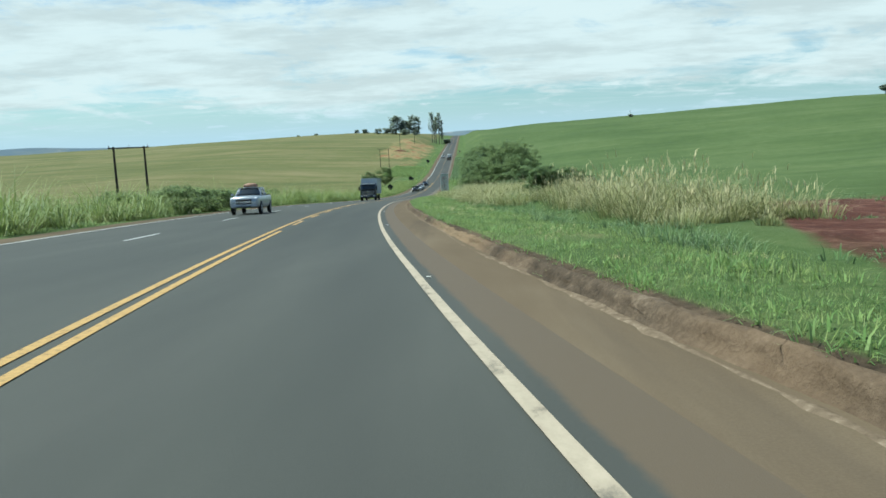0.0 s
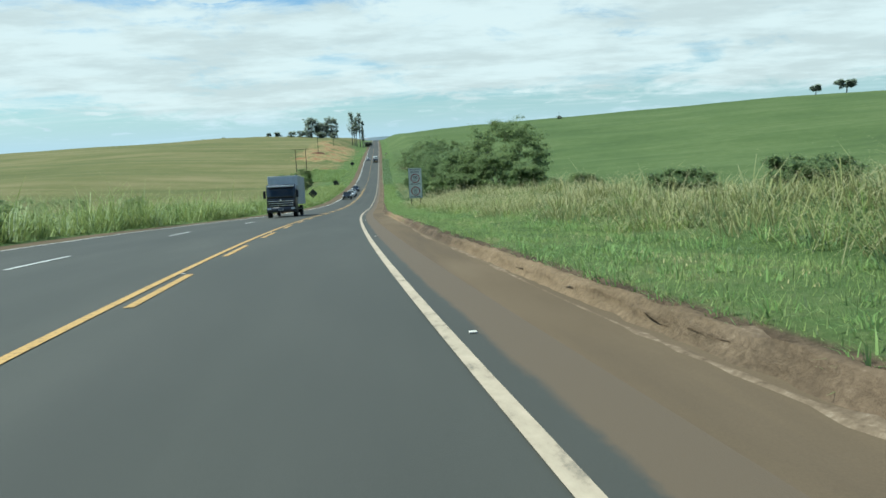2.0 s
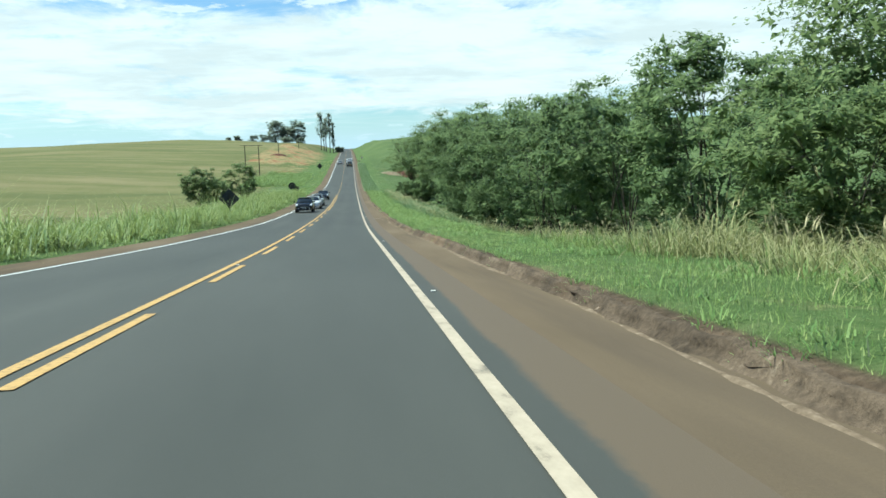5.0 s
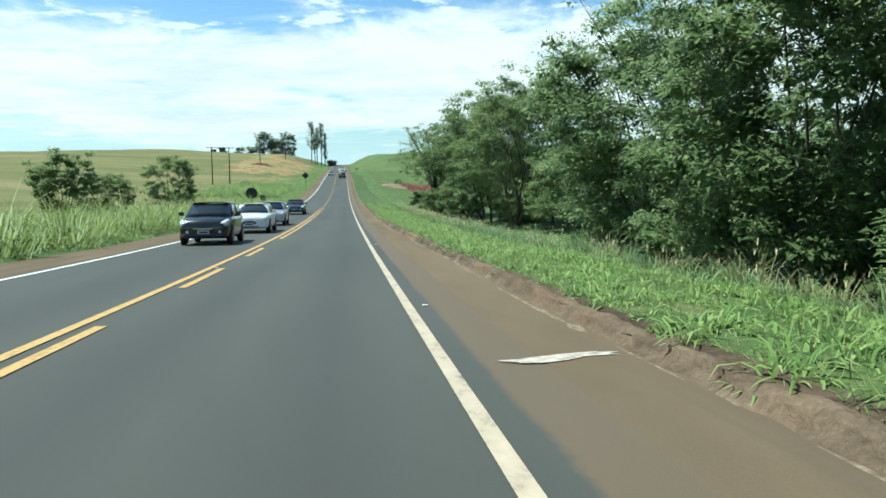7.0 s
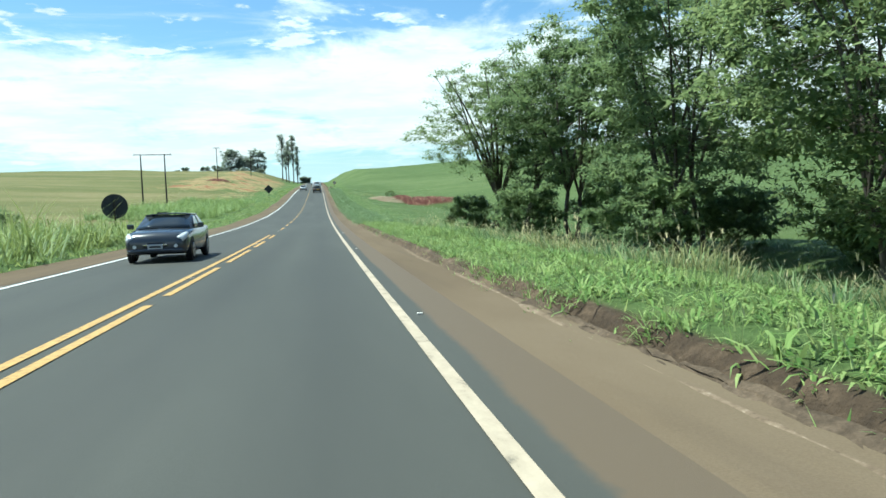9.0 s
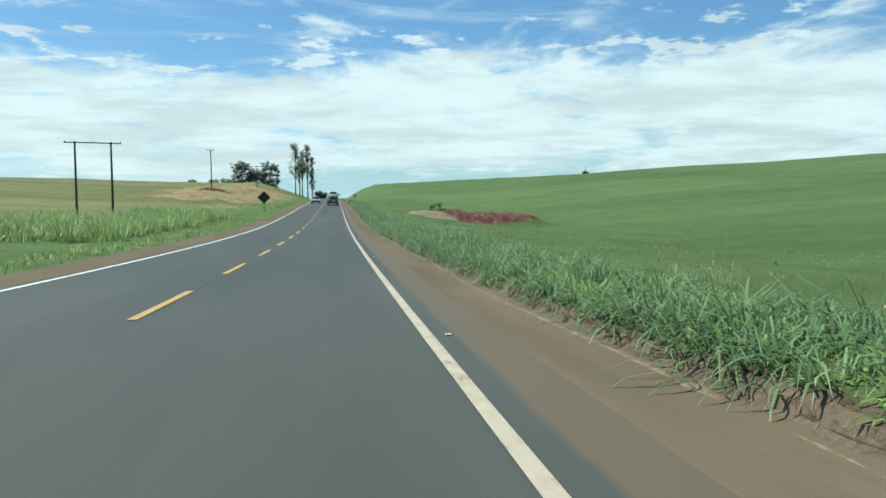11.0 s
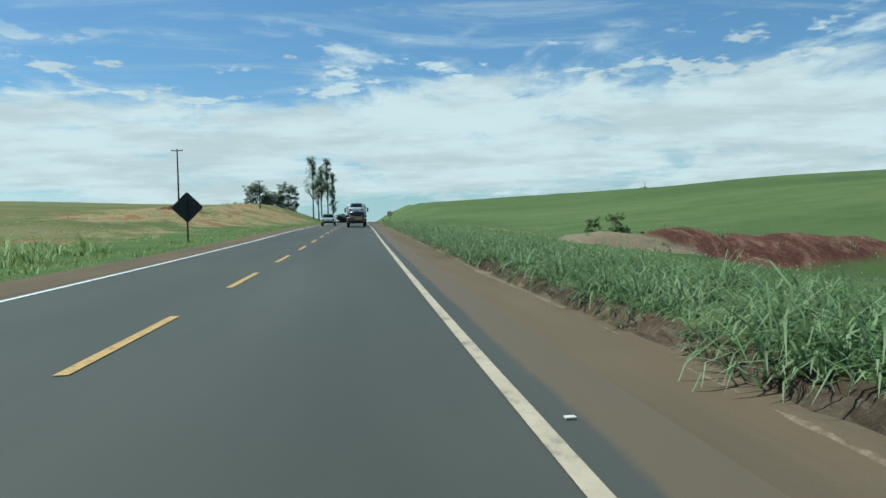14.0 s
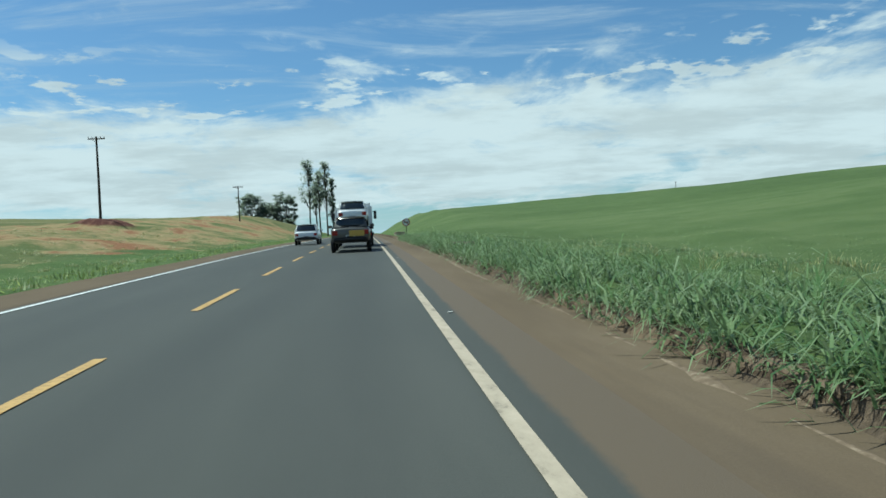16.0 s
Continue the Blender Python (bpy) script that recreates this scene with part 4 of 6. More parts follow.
tussocks("cane_grass", 0.7, 40, 128, lambda y: (np.interp(y, (40, 60, 70, 128), (9.2, 8.0, 7.5, 7.6)), 14.5 + 0 * y), 0.72, 60, 0.019, M_cane, 44, "yellow green grass tufts amid the straw", 1.35, 0.55, 1.0, 0.8, 5.0)
tussocks("cane_grass", 0.22, 5, 128, band(9.4, 13.5), 0.75, 70, 0.022, M_long, 18, "dark green grass amid the straw", 0.8, 0.5, 0.8, 0.5, 9.0)
tussocks("plumed_grass", 0.5, -4, 1, band(9.6, 12.6), 0.62, 140, 0.018, M_plume, 27, "single tussock of dry grass on bare soil", 0.7, 0.4, 0.6, 1.2, 6.0, plumes=6)
tussocks("weed_tufts", 0.7, -18, 16, lambda y: (7.6 + 0.42 * np.clip(y + 13, 0, 40), 27 + 0 * y), 0.24, 22, 0.028, M_long, 35, "dark green weeds on bare red soil", 0.9, 0.25, 0.9, 0.35, 6.0)
grass("cut_grass", 5000, 11.8, 18.5, band(6.5, 8.4), 0.18, 0.010, M_straw, 34, "pale heap of cut dry grass on the verge", 1.2, keep=0.35, size=2.6, tuft=14, spread=0.16, lean0=1.2)
grass("cut_grass", 7000, -10, 60, band(6.2, 8.8), 0.2, 0.013, M_straw, 39, "pale patches of cut dry grass on the verge", 1.2, keep=0.15, size=5, tuft=10, spread=0.2, lean0=1.1)
# right side, under and past the trees
tussocks("dry_grass", 0.55, 130, 275, band(8.8, 14), 0.70, 50, 0.015, M_plume, 21, "dry grass under the roadside trees", 0.7, 0.35, 0.6, 0.5, 6.0, plumes=3)
tussocks("weed_tufts", 1.6, 165, 262, band(8.3, 13.5), 0.75, 28, 0.034, M_long, 47, "rank grass and weeds in front of the roadside trees", 0.9, 0.35, 0.8, 0.75, 5.0)
tussocks("dry_grass", 0.8, 208, 262, band(8.8, 14.5), 0.8, 46, 0.018, M_plume, 48, "dry straw grass in front of the roadside trees", 0.9, 0.35, 0.7, 0.6, 5.0, plumes=2)
tussocks("weed_tufts", 0.9, 130, 272, band(9.2, 24), 0.50, 22, 0.032, M_long, 32, "weedy undergrowth beneath the roadside trees", 0.9, 0.35, 0.8, 0.6, 6.0)
tussocks("verge_tufts", 11, 206, 226, lambda y: (4.80 + 0.5 * np.abs(y - 217) / 10, 5.75 + 0 * y), 0.24, 24, 0.018, M_broad, 33, "grass spilling over the shoulder edge", 1.0, 0.16, 1.1, 0.9, 4.0)
tussocks("dry_grass", 0.35, 376, 396, band(9.2, 17), 0.45, 26, 0.018, M_plume, 31, "dry weeds along the field edge", 0.8, 0.25, 0.7, 0.6, 4.0)
tussocks("heap_weeds", 0.5, 355, 372, band(16, 36), 0.42, 26, 0.020, M_long, 25, "weeds growing over the red earth heap", 0.8, 0.25, 0.7, 0.35, 4.0)
# left side
grass("verge_grass", 36000, -20, 480, far_band(1.9, 5.6), 0.22, 0.050, M_grass, 14, "green verge grass beside the far lane", 0.9, segs=1, keep=0.9, spread=0.14, lean0=0.7)
tussocks("verge_tufts", 0.9, 10, 300, far_band(2.1, 4.4), 0.5, 22, 0.036, M_broad, 40, "leafy green tufts at the edge of the cane grass", 0.9, 0.25, 0.8, 0.8, 5.0)
tussocks("cane_grass", 1.6, 8, 135, far_band(3.0, 10.0), 2.8, 32, 0.052, M_cane, 19, "tall yellow green cane grass beyond the far lane", 1.0, 0.7, 0.85, 0.95, 9.0)
tussocks("cane_grass", 1.6, 135, 258, far_band(3.0, 10.0), 2.1, 28, 0.054, M_cane, 46, "tall yellow green cane grass beyond the far lane", 1.0, 0.7, 0.85, 0.95, 9.0)
tussocks("plumed_grass", 1.2, -4, 44, far_band(3.4, 8.0), 1.1, 60, 0.026, M_plume, 41, "dry plumed grass beyond the far lane", 0.9, 0.55, 0.7, 0.7, 7.0, plumes=2)
tussocks("cane_grass", 1.3, 304, 368, band(-25, -10), 1.5, 30, 0.055, M_broad, 20, "clump of tall green grass in the field corner", 0.85, 0.5, 0.6, 0.9, 8.0)
tussocks("dry_grass", 0.35, 322, 480, band(-34, -9), 0.30, 22, 0.030, M_plume, 22, "low dry weeds on the clay bank", 0.8, 0.3, 0.8, 0.5, 8.0)

# small pale flower heads scattered over the field
rng = np.random.RandomState(61)
fy_ = rng.uniform(300, 400, 5200)
fu_ = rng.uniform(9.5, 44, 5200)
kf = patchy(fu_, fy_, 9.0, 62, rng, 0.35)
fy_, fu_ = fy_[kf], fu_[kf]
fx_ = road_x(fy_) + fu_
fz_ = land_z(fx_, fy_) + rng.uniform(0.12, 0.32, len(fx_))
hs = rng.uniform(0.010, 0.022, len(fx_))
FV = np.stack([np.stack([fx_ + hs * a, fy_ + hs * b, fz_ + hs * c], 1) for a, b, c in ((1, 0, 0), (-0.5, 0.87, 0.1), (-0.5, -0.87, 0.1), (0, 0, 0.8))], 1)
ff = np.arange(len(fx_))[:, None] * 4
FF = np.concatenate([ff + np.array([0, 1, 3]), ff + np.array([1, 2, 3]), ff + np.array([2, 0, 3])])
M_flower = Mat("pale_flower_heads", 0.8)
M_flower.color(M_flower.ramp(M_flower.island(), (0.2, (0.42, 0.44, 0.30)), (0.8, (0.68, 0.68, 0.58))))
fl_ob = new("field_flowers", mesh_from("field_flowers", FV.reshape(-1, 3), FF, [M_flower]))
tagged(fl_ob, "small pale flower heads scattered over the field", "flowers", kind="stuff")

# ================= trees =================
RT = "roadside trees by the brook"


def shade_tree(x, y, h, wide, seed, label, leaf=M_leaf, clumps=300, per=95, size=0.15, stems=3, limbs=10, base=0.14, skirt=0.04, hollow=0.5, flat=0.62, girth=0.014, clump_r=0.07, lean=(0, 0)):
    return tree("tree", x, y, h, wide, seed, label, leaf, clumps=clumps, per=per, size=size, stems=stems, limbs=limbs, base=base, skirt=skirt,
                hollow=hollow, flat=flat, girth=girth, clump_r=clump_r, lean=lean, group=RT)


shade_tree(18.5, 128, 9.8, 13.0, 31, "tall leafy roadside tree with a ragged open crown", M_leaf_bright, 330, 120, 0.165, 4, 12, 0.10, 0.05, 0.4, clump_r=0.075)
shade_tree(15.6, 119.5, 5.6, 6.5, 32, "low leafy tree beside tall grass", M_leaf_bright, 130, 100, 0.16, base=0.10, skirt=0.02, clump_r=0.09)
for i, (bu, by, bh, bw) in enumerate([(13.0, 125.0, 4.4, 6.0), (16.2, 129.5, 6.2, 7.5), (14.6, 121.5, 3.6, 4.6)]):
    shade_tree(float(road_x(by)) + bu, by, bh, bw, 33 + i, "light green bushy tree in front of the roadside row", M_leaf_bright, 140, 100, 0.15, 3, 8, 0.04, 0.0, 0.35, clump_r=0.09)
for i, (bx, by, bh, bw) in enumerate([(13.5, 136, 8.2, 8.0), (12.0, 141.5, 7.4, 7.0), (12.4, 148, 8.4, 7.5), (13.0, 156, 9.2, 8.4), (13.6, 166, 10.2, 9), (18.5, 160, 10.2, 9), (18, 172, 10.8, 9)]):
    shade_tree(bx, by, bh, bw, 40 + i, "dense dark green bushy tree beside the road", M_leaf, 200, 90, 0.17, 3, 9, 0.06, 0.0, 0.45, clump_r=0.085)
shade_tree(13.8, 177, 11.5, 10.5, 51, "dark leafy tree with bare lower limbs", M_leaf, 360, 165, 0.165, 3, 9, 0.12, 0.0, 0.25, clump_r=0.085)
shade_tree(15.2, 189.5, 12.5, 12.0, 52, "dark leafy tree with slanting limbs", M_leaf, 360, 160, 0.165, 3, 9, 0.14, 0.0, 0.25, clump_r=0.085, lean=(-0.6, 1.2))
shade_tree(18.6, 226.5, 13.8, 12.5, 53, "broad shade tree with a layered crown", M_leaf_bright, 360, 120, 0.165, 3, 12, 0.16, 0.04, clump_r=0.072)
shade_tree(23.4, 228.5, 13.6, 12.0, 54, "shade tree with a layered crown beside a broader one", M_leaf_bright, 330, 115, 0.165, 2, 9, 0.16, 0.04, clump_r=0.072)
shade_tree(18.5, 236.4, 14.6, 11.5, 55, "leafy tree with several trunks", M_leaf, 320, 135, 0.155, 3, 9, 0.2, 0.10, 0.35, clump_r=0.076)
shade_tree(18.2, 249.2, 13.4, 10.5, 60, "leafy tree with a dark forked trunk", M_leaf, 320, 130, 0.15, 2, 8, 0.26, 0.20, 0.35, clump_r=0.074)
shade_tree(17.3, 256.6, 13.0, 9.0, 56, "leaning tree with a feathery crown", M_leaf, 330, 125, 0.115, 1, 10, 0.26, 0.24, 0.3, girth=0.016, clump_r=0.066, lean=(2.2, -0.6))
shade_tree(16.3, 257.8, 12.4, 11.5, 57, "slender tree with a wide feathery crown", M_leaf_bright, 430, 100, 0.105, 1, 14, 0.27, 0.25, 0.25, girth=0.015, clump_r=0.054, lean=(-0.8, 0))
shade_tree(21.6, 244.5, 14.2, 10, 61, "leafy tree at the back of the roadside row", M_leaf, 240, 100, 0.16, 2, 8, 0.22, 0.16, clump_r=0.075)
shade_tree(20.6, 218, 6.6, 8.0, 58, "low spreading tree with drooping side boughs", M_leaf_bright, 240, 100, 0.15, 3, 9, 0.08, 0.0, clump_r=0.085)
shade_tree(24.6, 220, 6.2, 7.6, 59, "low rounded tree at the end of the roadside row", M_leaf_bright, 220, 100, 0.15, 3, 9, 0.08, 0.0, clump_r=0.085)
BU = "bushes"
for i, (bx, by, bh, bw) in enumerate([(14.6, 99.5, 3.2, 4.0), (15.6, 104.6, 3.2, 4.2), (14.9, 260.8, 3.4, 3.8), (18.6, 259.5, 3.0, 3.6), (20.4, 250.5, 4.0, 5), (10.2, 19.5, 1.5, 2.8), (11.6, 22.5, 1.6, 3.0), (12.6, 26, 1.6, 3.0), (13.0, 33, 1.7, 3.5), (14.0, 43, 1.7, 3.2), (11.6, 52, 1.5, 2.8), (12.4, 62, 1.6, 3.0), (11.2, 71, 1.4, 2.6), (12.8, 82, 1.7, 3), (13.2, 181.5, 3.6, 5), (15.6, 193.5, 3.4, 4.5), (12.6, 170.5, 3.4, 4.5), (19.5, 182, 8.5, 8), (20, 229, 2.6, 5), (21, 238, 2.8, 5), (14.5, 151, 3.2, 5), (15.2, 159, 3.2, 5), (16, 168, 3.4, 5), (16.4, 178, 3.6, 5.5), (18, 196, 3.2, 5), (14.6, 247.0, 3.8, 4.6), (15.0, 234.2, 4.2, 4.8)]):
    tree("bush", bx, by, bh, bw, 60 + i, "dense green bush by the road bank", M_leaf if i % 3 else M_leaf_bright, clumps=90, per=100 if bh > 2 else 130, size=0.165 if bh > 2 else 0.098, stems=3, limbs=6, base=0.04, skirt=0.0, hollow=0.2, girth=0.014, clump_r=0.11, group=BU, category="bush")
for i, (bx, by, bh, bw) in enumerate([(-15.6, 251.2, 6.8, 7.0), (-18.0, 233, 4.8, 6.0), (-18.4, 223, 6.0, 5.6)]):
    tree("tree", bx, by, bh, bw, 80 + i, "rounded dark green tree at the field edge", M_leaf_bright, clumps=170, per=90, size=0.17, stems=3, limbs=8, base=0.06, hollow=0.45, girth=0.02, group="field edge trees")
for i, (bx, by, bh, bw) in enumerate([(-59, 150, 4.8, 11), (-47, 163, 4.2, 9), (-64, 170, 5.0, 11), (-38, 118, 3.0, 5), (-33, 150, 3.2, 4.5), (-15.0, 38, 2.3, 4.4), (-14.0, 44, 2.0, 4), (-17.5, 34, 2.2, 4), (-18.0, 50, 2.6, 5), (-14.5, 58, 2.0, 3.6), (-16.5, 66, 2.2, 4), (-20, 75, 2.6, 4.6), (-24, 60, 2.6, 5), (-16, 262, 2.6, 3.5), (-52, 158, 4.4, 10), (-72, 160, 4.2, 11)]):
    tree("bush", bx, by, bh, bw, 90 + i, "dark green bush behind the tall grass", M_leaf_bright, clumps=70, per=48, size=0.17, stems=3, limbs=6, base=0.04, hollow=0.45, girth=0.018, clump_r=0.12, group=BU, category="bush")
for i, (bx, by, bh) in enumerate([(22.3, 372.6, 2.2), (23.0, 370.5, 2.6), (23.9, 371.6, 2.0), (25.2, 371.2, 1.7), (26.6, 371.5, 1.4)]):
    tree("sapling", bx, by, bh, bh * 0.5, 105 + i, "thin green sapling by the earth heap", M_leaf_bright, clumps=44, per=44, size=0.085, stems=1, limbs=4, base=0.2, hollow=0.2, girth=0.012, clump_r=0.16, group="saplings by the heap", category="sapling")

# eucalyptus on the crest: bare tall trunks with high tufted crowns


def eucalyptus(x, y, top, wide, seed, low):
    z0 = lz(x, y)
    h = top - z0
    rng = np.random.RandomState(seed)
    e = thing("eucalyptus_tree", x, y, z0 - 0.1, "tall slim eucalyptus tree with a bare trunk", "tree", "eucalyptus row")
    pts = [np.array([rng.normal(0, 0.25) * k / 6, rng.normal(0, 0.25) * k / 6, h * 0.96 * k / 6]) for k in range(7)]
    chunks = [tube_arrays(pts, np.linspace(0.34, 0.08, 7), 7)]
    cc, rr = [], []
    for k in range(58):
        f = rng.uniform(low, 1.0)
        a = rng.uniform(0, 6.28)
        d = wide / 2 * rng.uniform(0.2, 1.0) * (1.0 - 0.6 * max(0, f - 0.75) / 0.25) * (0.55 + 0.45 * math.sin(f * 17 + seed) ** 2)
        p = np.array([math.cos(a) * d, math.sin(a) * d, h * f])
        i = min(int(f * 0.9 * 6), 5)
        chunks.append(tube_arrays([pts[i], (pts[i] + p) / 2 + [0, 0, 0.2], p], [0.09, 0.06, 0.02], 4))
        cc.append(p)
        rr.append(rng.uniform(0.8, 1.5) * wide / 5)
    V, F = join_arrays(chunks)
    part("trunk", mesh_from("trunk", V, F, [M_bark_pale], True), None, e)
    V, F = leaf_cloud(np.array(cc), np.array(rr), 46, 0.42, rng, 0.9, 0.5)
    part("crown", mesh_from("crown", V, F, [M_leaf_far_hazed]), None, e)


for ex, ey, et, ew, es, elow in ((-3.1, 650, 24.6, 7.6, 1, 0.42), (0.3, 655, 21.5, 5.0, 2, 0.5), (2.9, 652, 24.2, 6.8, 3, 0.44), (5.1, 648, 18.0, 3.2, 4, 0.25), (-1.2, 660, 18.0, 4.5, 5, 0.5)):
    eucalyptus(ex, ey, et, ew, es, elow)
FG = "far grove on the rise"
for i, (fx, fy, fh, fw) in enumerate([(-44, 828, 21, 19), (-25, 832, 23, 17), (-35, 836, 17, 15)]):
    tree("tree", fx, fy, fh, fw, 120 + i, "large dark tree on the skyline", M_leaf_far_hazed, M_bark_pale, clumps=190, per=60, size=0.66, stems=2, limbs=8, base=0.14, skirt=-0.02, hollow=0.3, group=FG)
for i, (fx, fy, fh, fw) in enumerate([(-55, 822, 7, 11), (-64, 826, 6, 10), (-47, 820, 8, 10), (-34, 816, 6, 12), (-22, 818, 6, 9), (-78, 830, 5, 9), (8.5, 668, 4.2, 5), (10.5, 682, 4.0, 5), (-95, 900, 4, 6), (-150, 940, 3.5, 5), (-172, 940, 3, 4), (205, 803, 3, 5)]):
    tree("bush", fx, fy, fh, fw, 130 + i, "dark bush on the skyline", M_leaf_far_hazed, M_bark_pale, clumps=44, per=60, size=0.62, stems=2, limbs=6, base=0.05, skirt=-0.15, girth=0.012, hollow=0.2, clump_r=0.13, group=FG, category="bush")
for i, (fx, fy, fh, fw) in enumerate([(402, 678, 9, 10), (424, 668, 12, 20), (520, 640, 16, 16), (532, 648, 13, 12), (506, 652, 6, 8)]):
    tree("tree", fx, fy, fh, fw, 150 + i, "lone dark tree with a flat crown on the hill", M_leaf_far_hazed, M_bark, clumps=80, per=110, size=0.8, stems=1, limbs=7, base=0.38, hollow=0.3, girth=0.04, group="hilltop trees")

# distant country and town on the far ridge, aerial haze painted as blue grey
M_far = Mat("haze_tinted_distance", 1.0, spec=0.0)
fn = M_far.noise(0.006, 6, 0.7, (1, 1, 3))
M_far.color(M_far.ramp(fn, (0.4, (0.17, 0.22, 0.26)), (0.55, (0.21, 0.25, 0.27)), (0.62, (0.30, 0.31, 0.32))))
ax = np.radians(np.linspace(-70, 12, 160))
ridge = 24 + 9 * np.sin(ax * 9 + 0.6) + 5 * np.sin(ax * 23) + 2 * np.sin(ax * 61)
DV = np.stack([np.stack([3800 * np.sin(ax), 3800 * np.cos(ax), np.full_like(ax, -160)], 1), np.stack([3900 * np.sin(ax), 3900 * np.cos(ax), ridge], 1), np.stack([4300 * np.sin(ax), 4300 * np.cos(ax), ridge - 60], 1)], 1)
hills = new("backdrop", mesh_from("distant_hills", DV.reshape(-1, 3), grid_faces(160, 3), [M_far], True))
tagged(hills, "distant hills tinted hazy blue, with a far town", "hills", kind="structure")

# ================= poles =================
M_wood = Mat("weathered_pole_wood", 0.9, spec=0.1)
pn = M_wood.noise(3, 5, 0.7, (4, 4, 0.3))
M_wood.color(M_wood.ramp(pn, (0.3, (0.035, 0.03, 0.026)), (0.65, (0.085, 0.075, 0.065)))).bump(pn, 0.4, 0.01)
M_ceramic = Mat("brown_ceramic", 0.3)
M_ceramic.color((0.12, 0.05, 0.03))


def insulator(parent, x, y, z):
    bm = bmesh.new()
    for k, r in enumerate((0.04, 0.07, 0.045, 0.065, 0.03)):
        bmesh.ops.create_cone(bm, cap_ends=True, segments=8, radius1=r, radius2=r * 0.6, depth=0.05, matrix=Matrix.Translation((x, y, z + 0.03 + 0.045 * k)))
    part("insulator", bm, M_ceramic, parent)


def utility_pole(x, y, top, arm=1.0, label="dark wooden utility pole with a crossarm"):
    z0 = lz(x, y) - 0.2
    h = top - z0
    e = thing("utility_pole", x, y, z0, label, "utility pole", "utility poles")
    V, F = tube_arrays([[0, 0, 0], [0.02, 0, h * 0.5], [0, 0, h]], [0.17, 0.14, 0.11], 10)
    part("pole", mesh_from("pole", V, F, [M_wood], True), None, e)
    part("crossarm", box(-arm, arm, -0.06, 0.05, h - 0.35, h - 0.22, 0.01), M_wood, e)
    bm = bmesh.new()
    for s in (-1, 1):
        r = bmesh.ops.create_cube(bm, size=1.0)
        m = Matrix.Translation((s * 0.3, -0.08, h - 0.5)) @ Matrix.Rotation(s * radians(48), 4, "Y") @ Matrix.Diagonal((0.03, 0.02, 0.75, 1))
        bmesh.ops.transform(bm, matrix=m, verts=r["verts"])
    part("brace", bm, M_wood, e)
    for ix in (-arm * 0.92, -arm * 0.5, arm * 0.5, arm * 0.92):
        insulator(e, ix, 0, h - 0.22)
    return e


def double_pole(xa, ya, xb, yb, top, over=1.3):
    """Two poles joined by a long top beam."""
    za, zb = lz(xa, ya) - 0.2, lz(xb, yb) - 0.2
    e = thing("double_utility_pole", xa, ya, za, "dark wooden H-shaped double utility pole with a top beam", "utility pole", "utility poles")
    d = Vector((xb - xa, yb - ya, 0))
    L = d.length
    d.normalize()
    for px, py, pz in ((0, 0, 0), (xb - xa, yb - ya, zb - za)):
        V, F = tube_arrays([[px, py, pz], [px, py, (top - za) * 0.5], [px, py, top - za]], [0.17, 0.14, 0.11], 10)
        part("pole", mesh_from("pole", V, F, [M_wood], True), None, e)
    h = top - za
    a, b = -d * over, d * (L + over)
    V, F = tube_arrays([[a.x, a.y, h - 0.15], [b.x, b.y, h - 0.15]], [0.085, 0.085], 6)
    part("beam", mesh_from("beam", V, F, [M_wood]), None, e)
    for f in (-over * 0.9, L / 2, L + over * 0.9):
        q = d * f
        insulator(e, q.x, q.y, h - 0.1)


double_pole(-31.7, 67.2, -30.5, 73.0, 3.05, 0.9)
double_pole(-26.0, 365.8, -21.8, 367.0, -1.44, 1.3)
utility_pole(-21.4, 468.5, 6.4, 1.0)
utility_pole(-15.0, 549.0, 7.2, 1.1)
utility_pole(204.0, 800.0, lz(204, 800) + 6.5, 0.6, "thin far utility pole on the skyline")

# ================= signs =================
M_sign_back = Mat("dark_sign_back", 0.6, 0.2)
sn = M_sign_back.noise(4, 4, 0.6)
M_sign_back.color(M_sign_back.ramp(sn, (0.3, (0.022, 0.025, 0.03)), (0.7, (0.045, 0.05, 0.055))))
M_sign_white = Mat("white_sign_sheet", 0.45)
sn = M_sign_white.noise(2.5, 5, 0.65)
M_sign_white.color(M_sign_white.ramp(sn, (0.3, (0.56, 0.57, 0.54)), (0.7, (0.74, 0.75, 0.72))))
M_sign_red = Mat("red_sign_sheet", 0.4)
M_sign_red.color(M_sign_red.ramp(M_sign_red.noise(6, 4), (0.3, (0.22, 0.015, 0.02)), (0.7, (0.33, 0.03, 0.035))))
M_sign_black = Mat("black_lettering", 0.5)
M_sign_black.color((0.02, 0.022, 0.022))
M_post = Mat("dark_timber_post", 0.85)
M_post.color(M_post.ramp(M_post.noise(6, 4, 0.6, (1, 1, 0.2)), (0.3, (0.02, 0.018, 0.016)), (0.7, (0.05, 0.045, 0.04))))


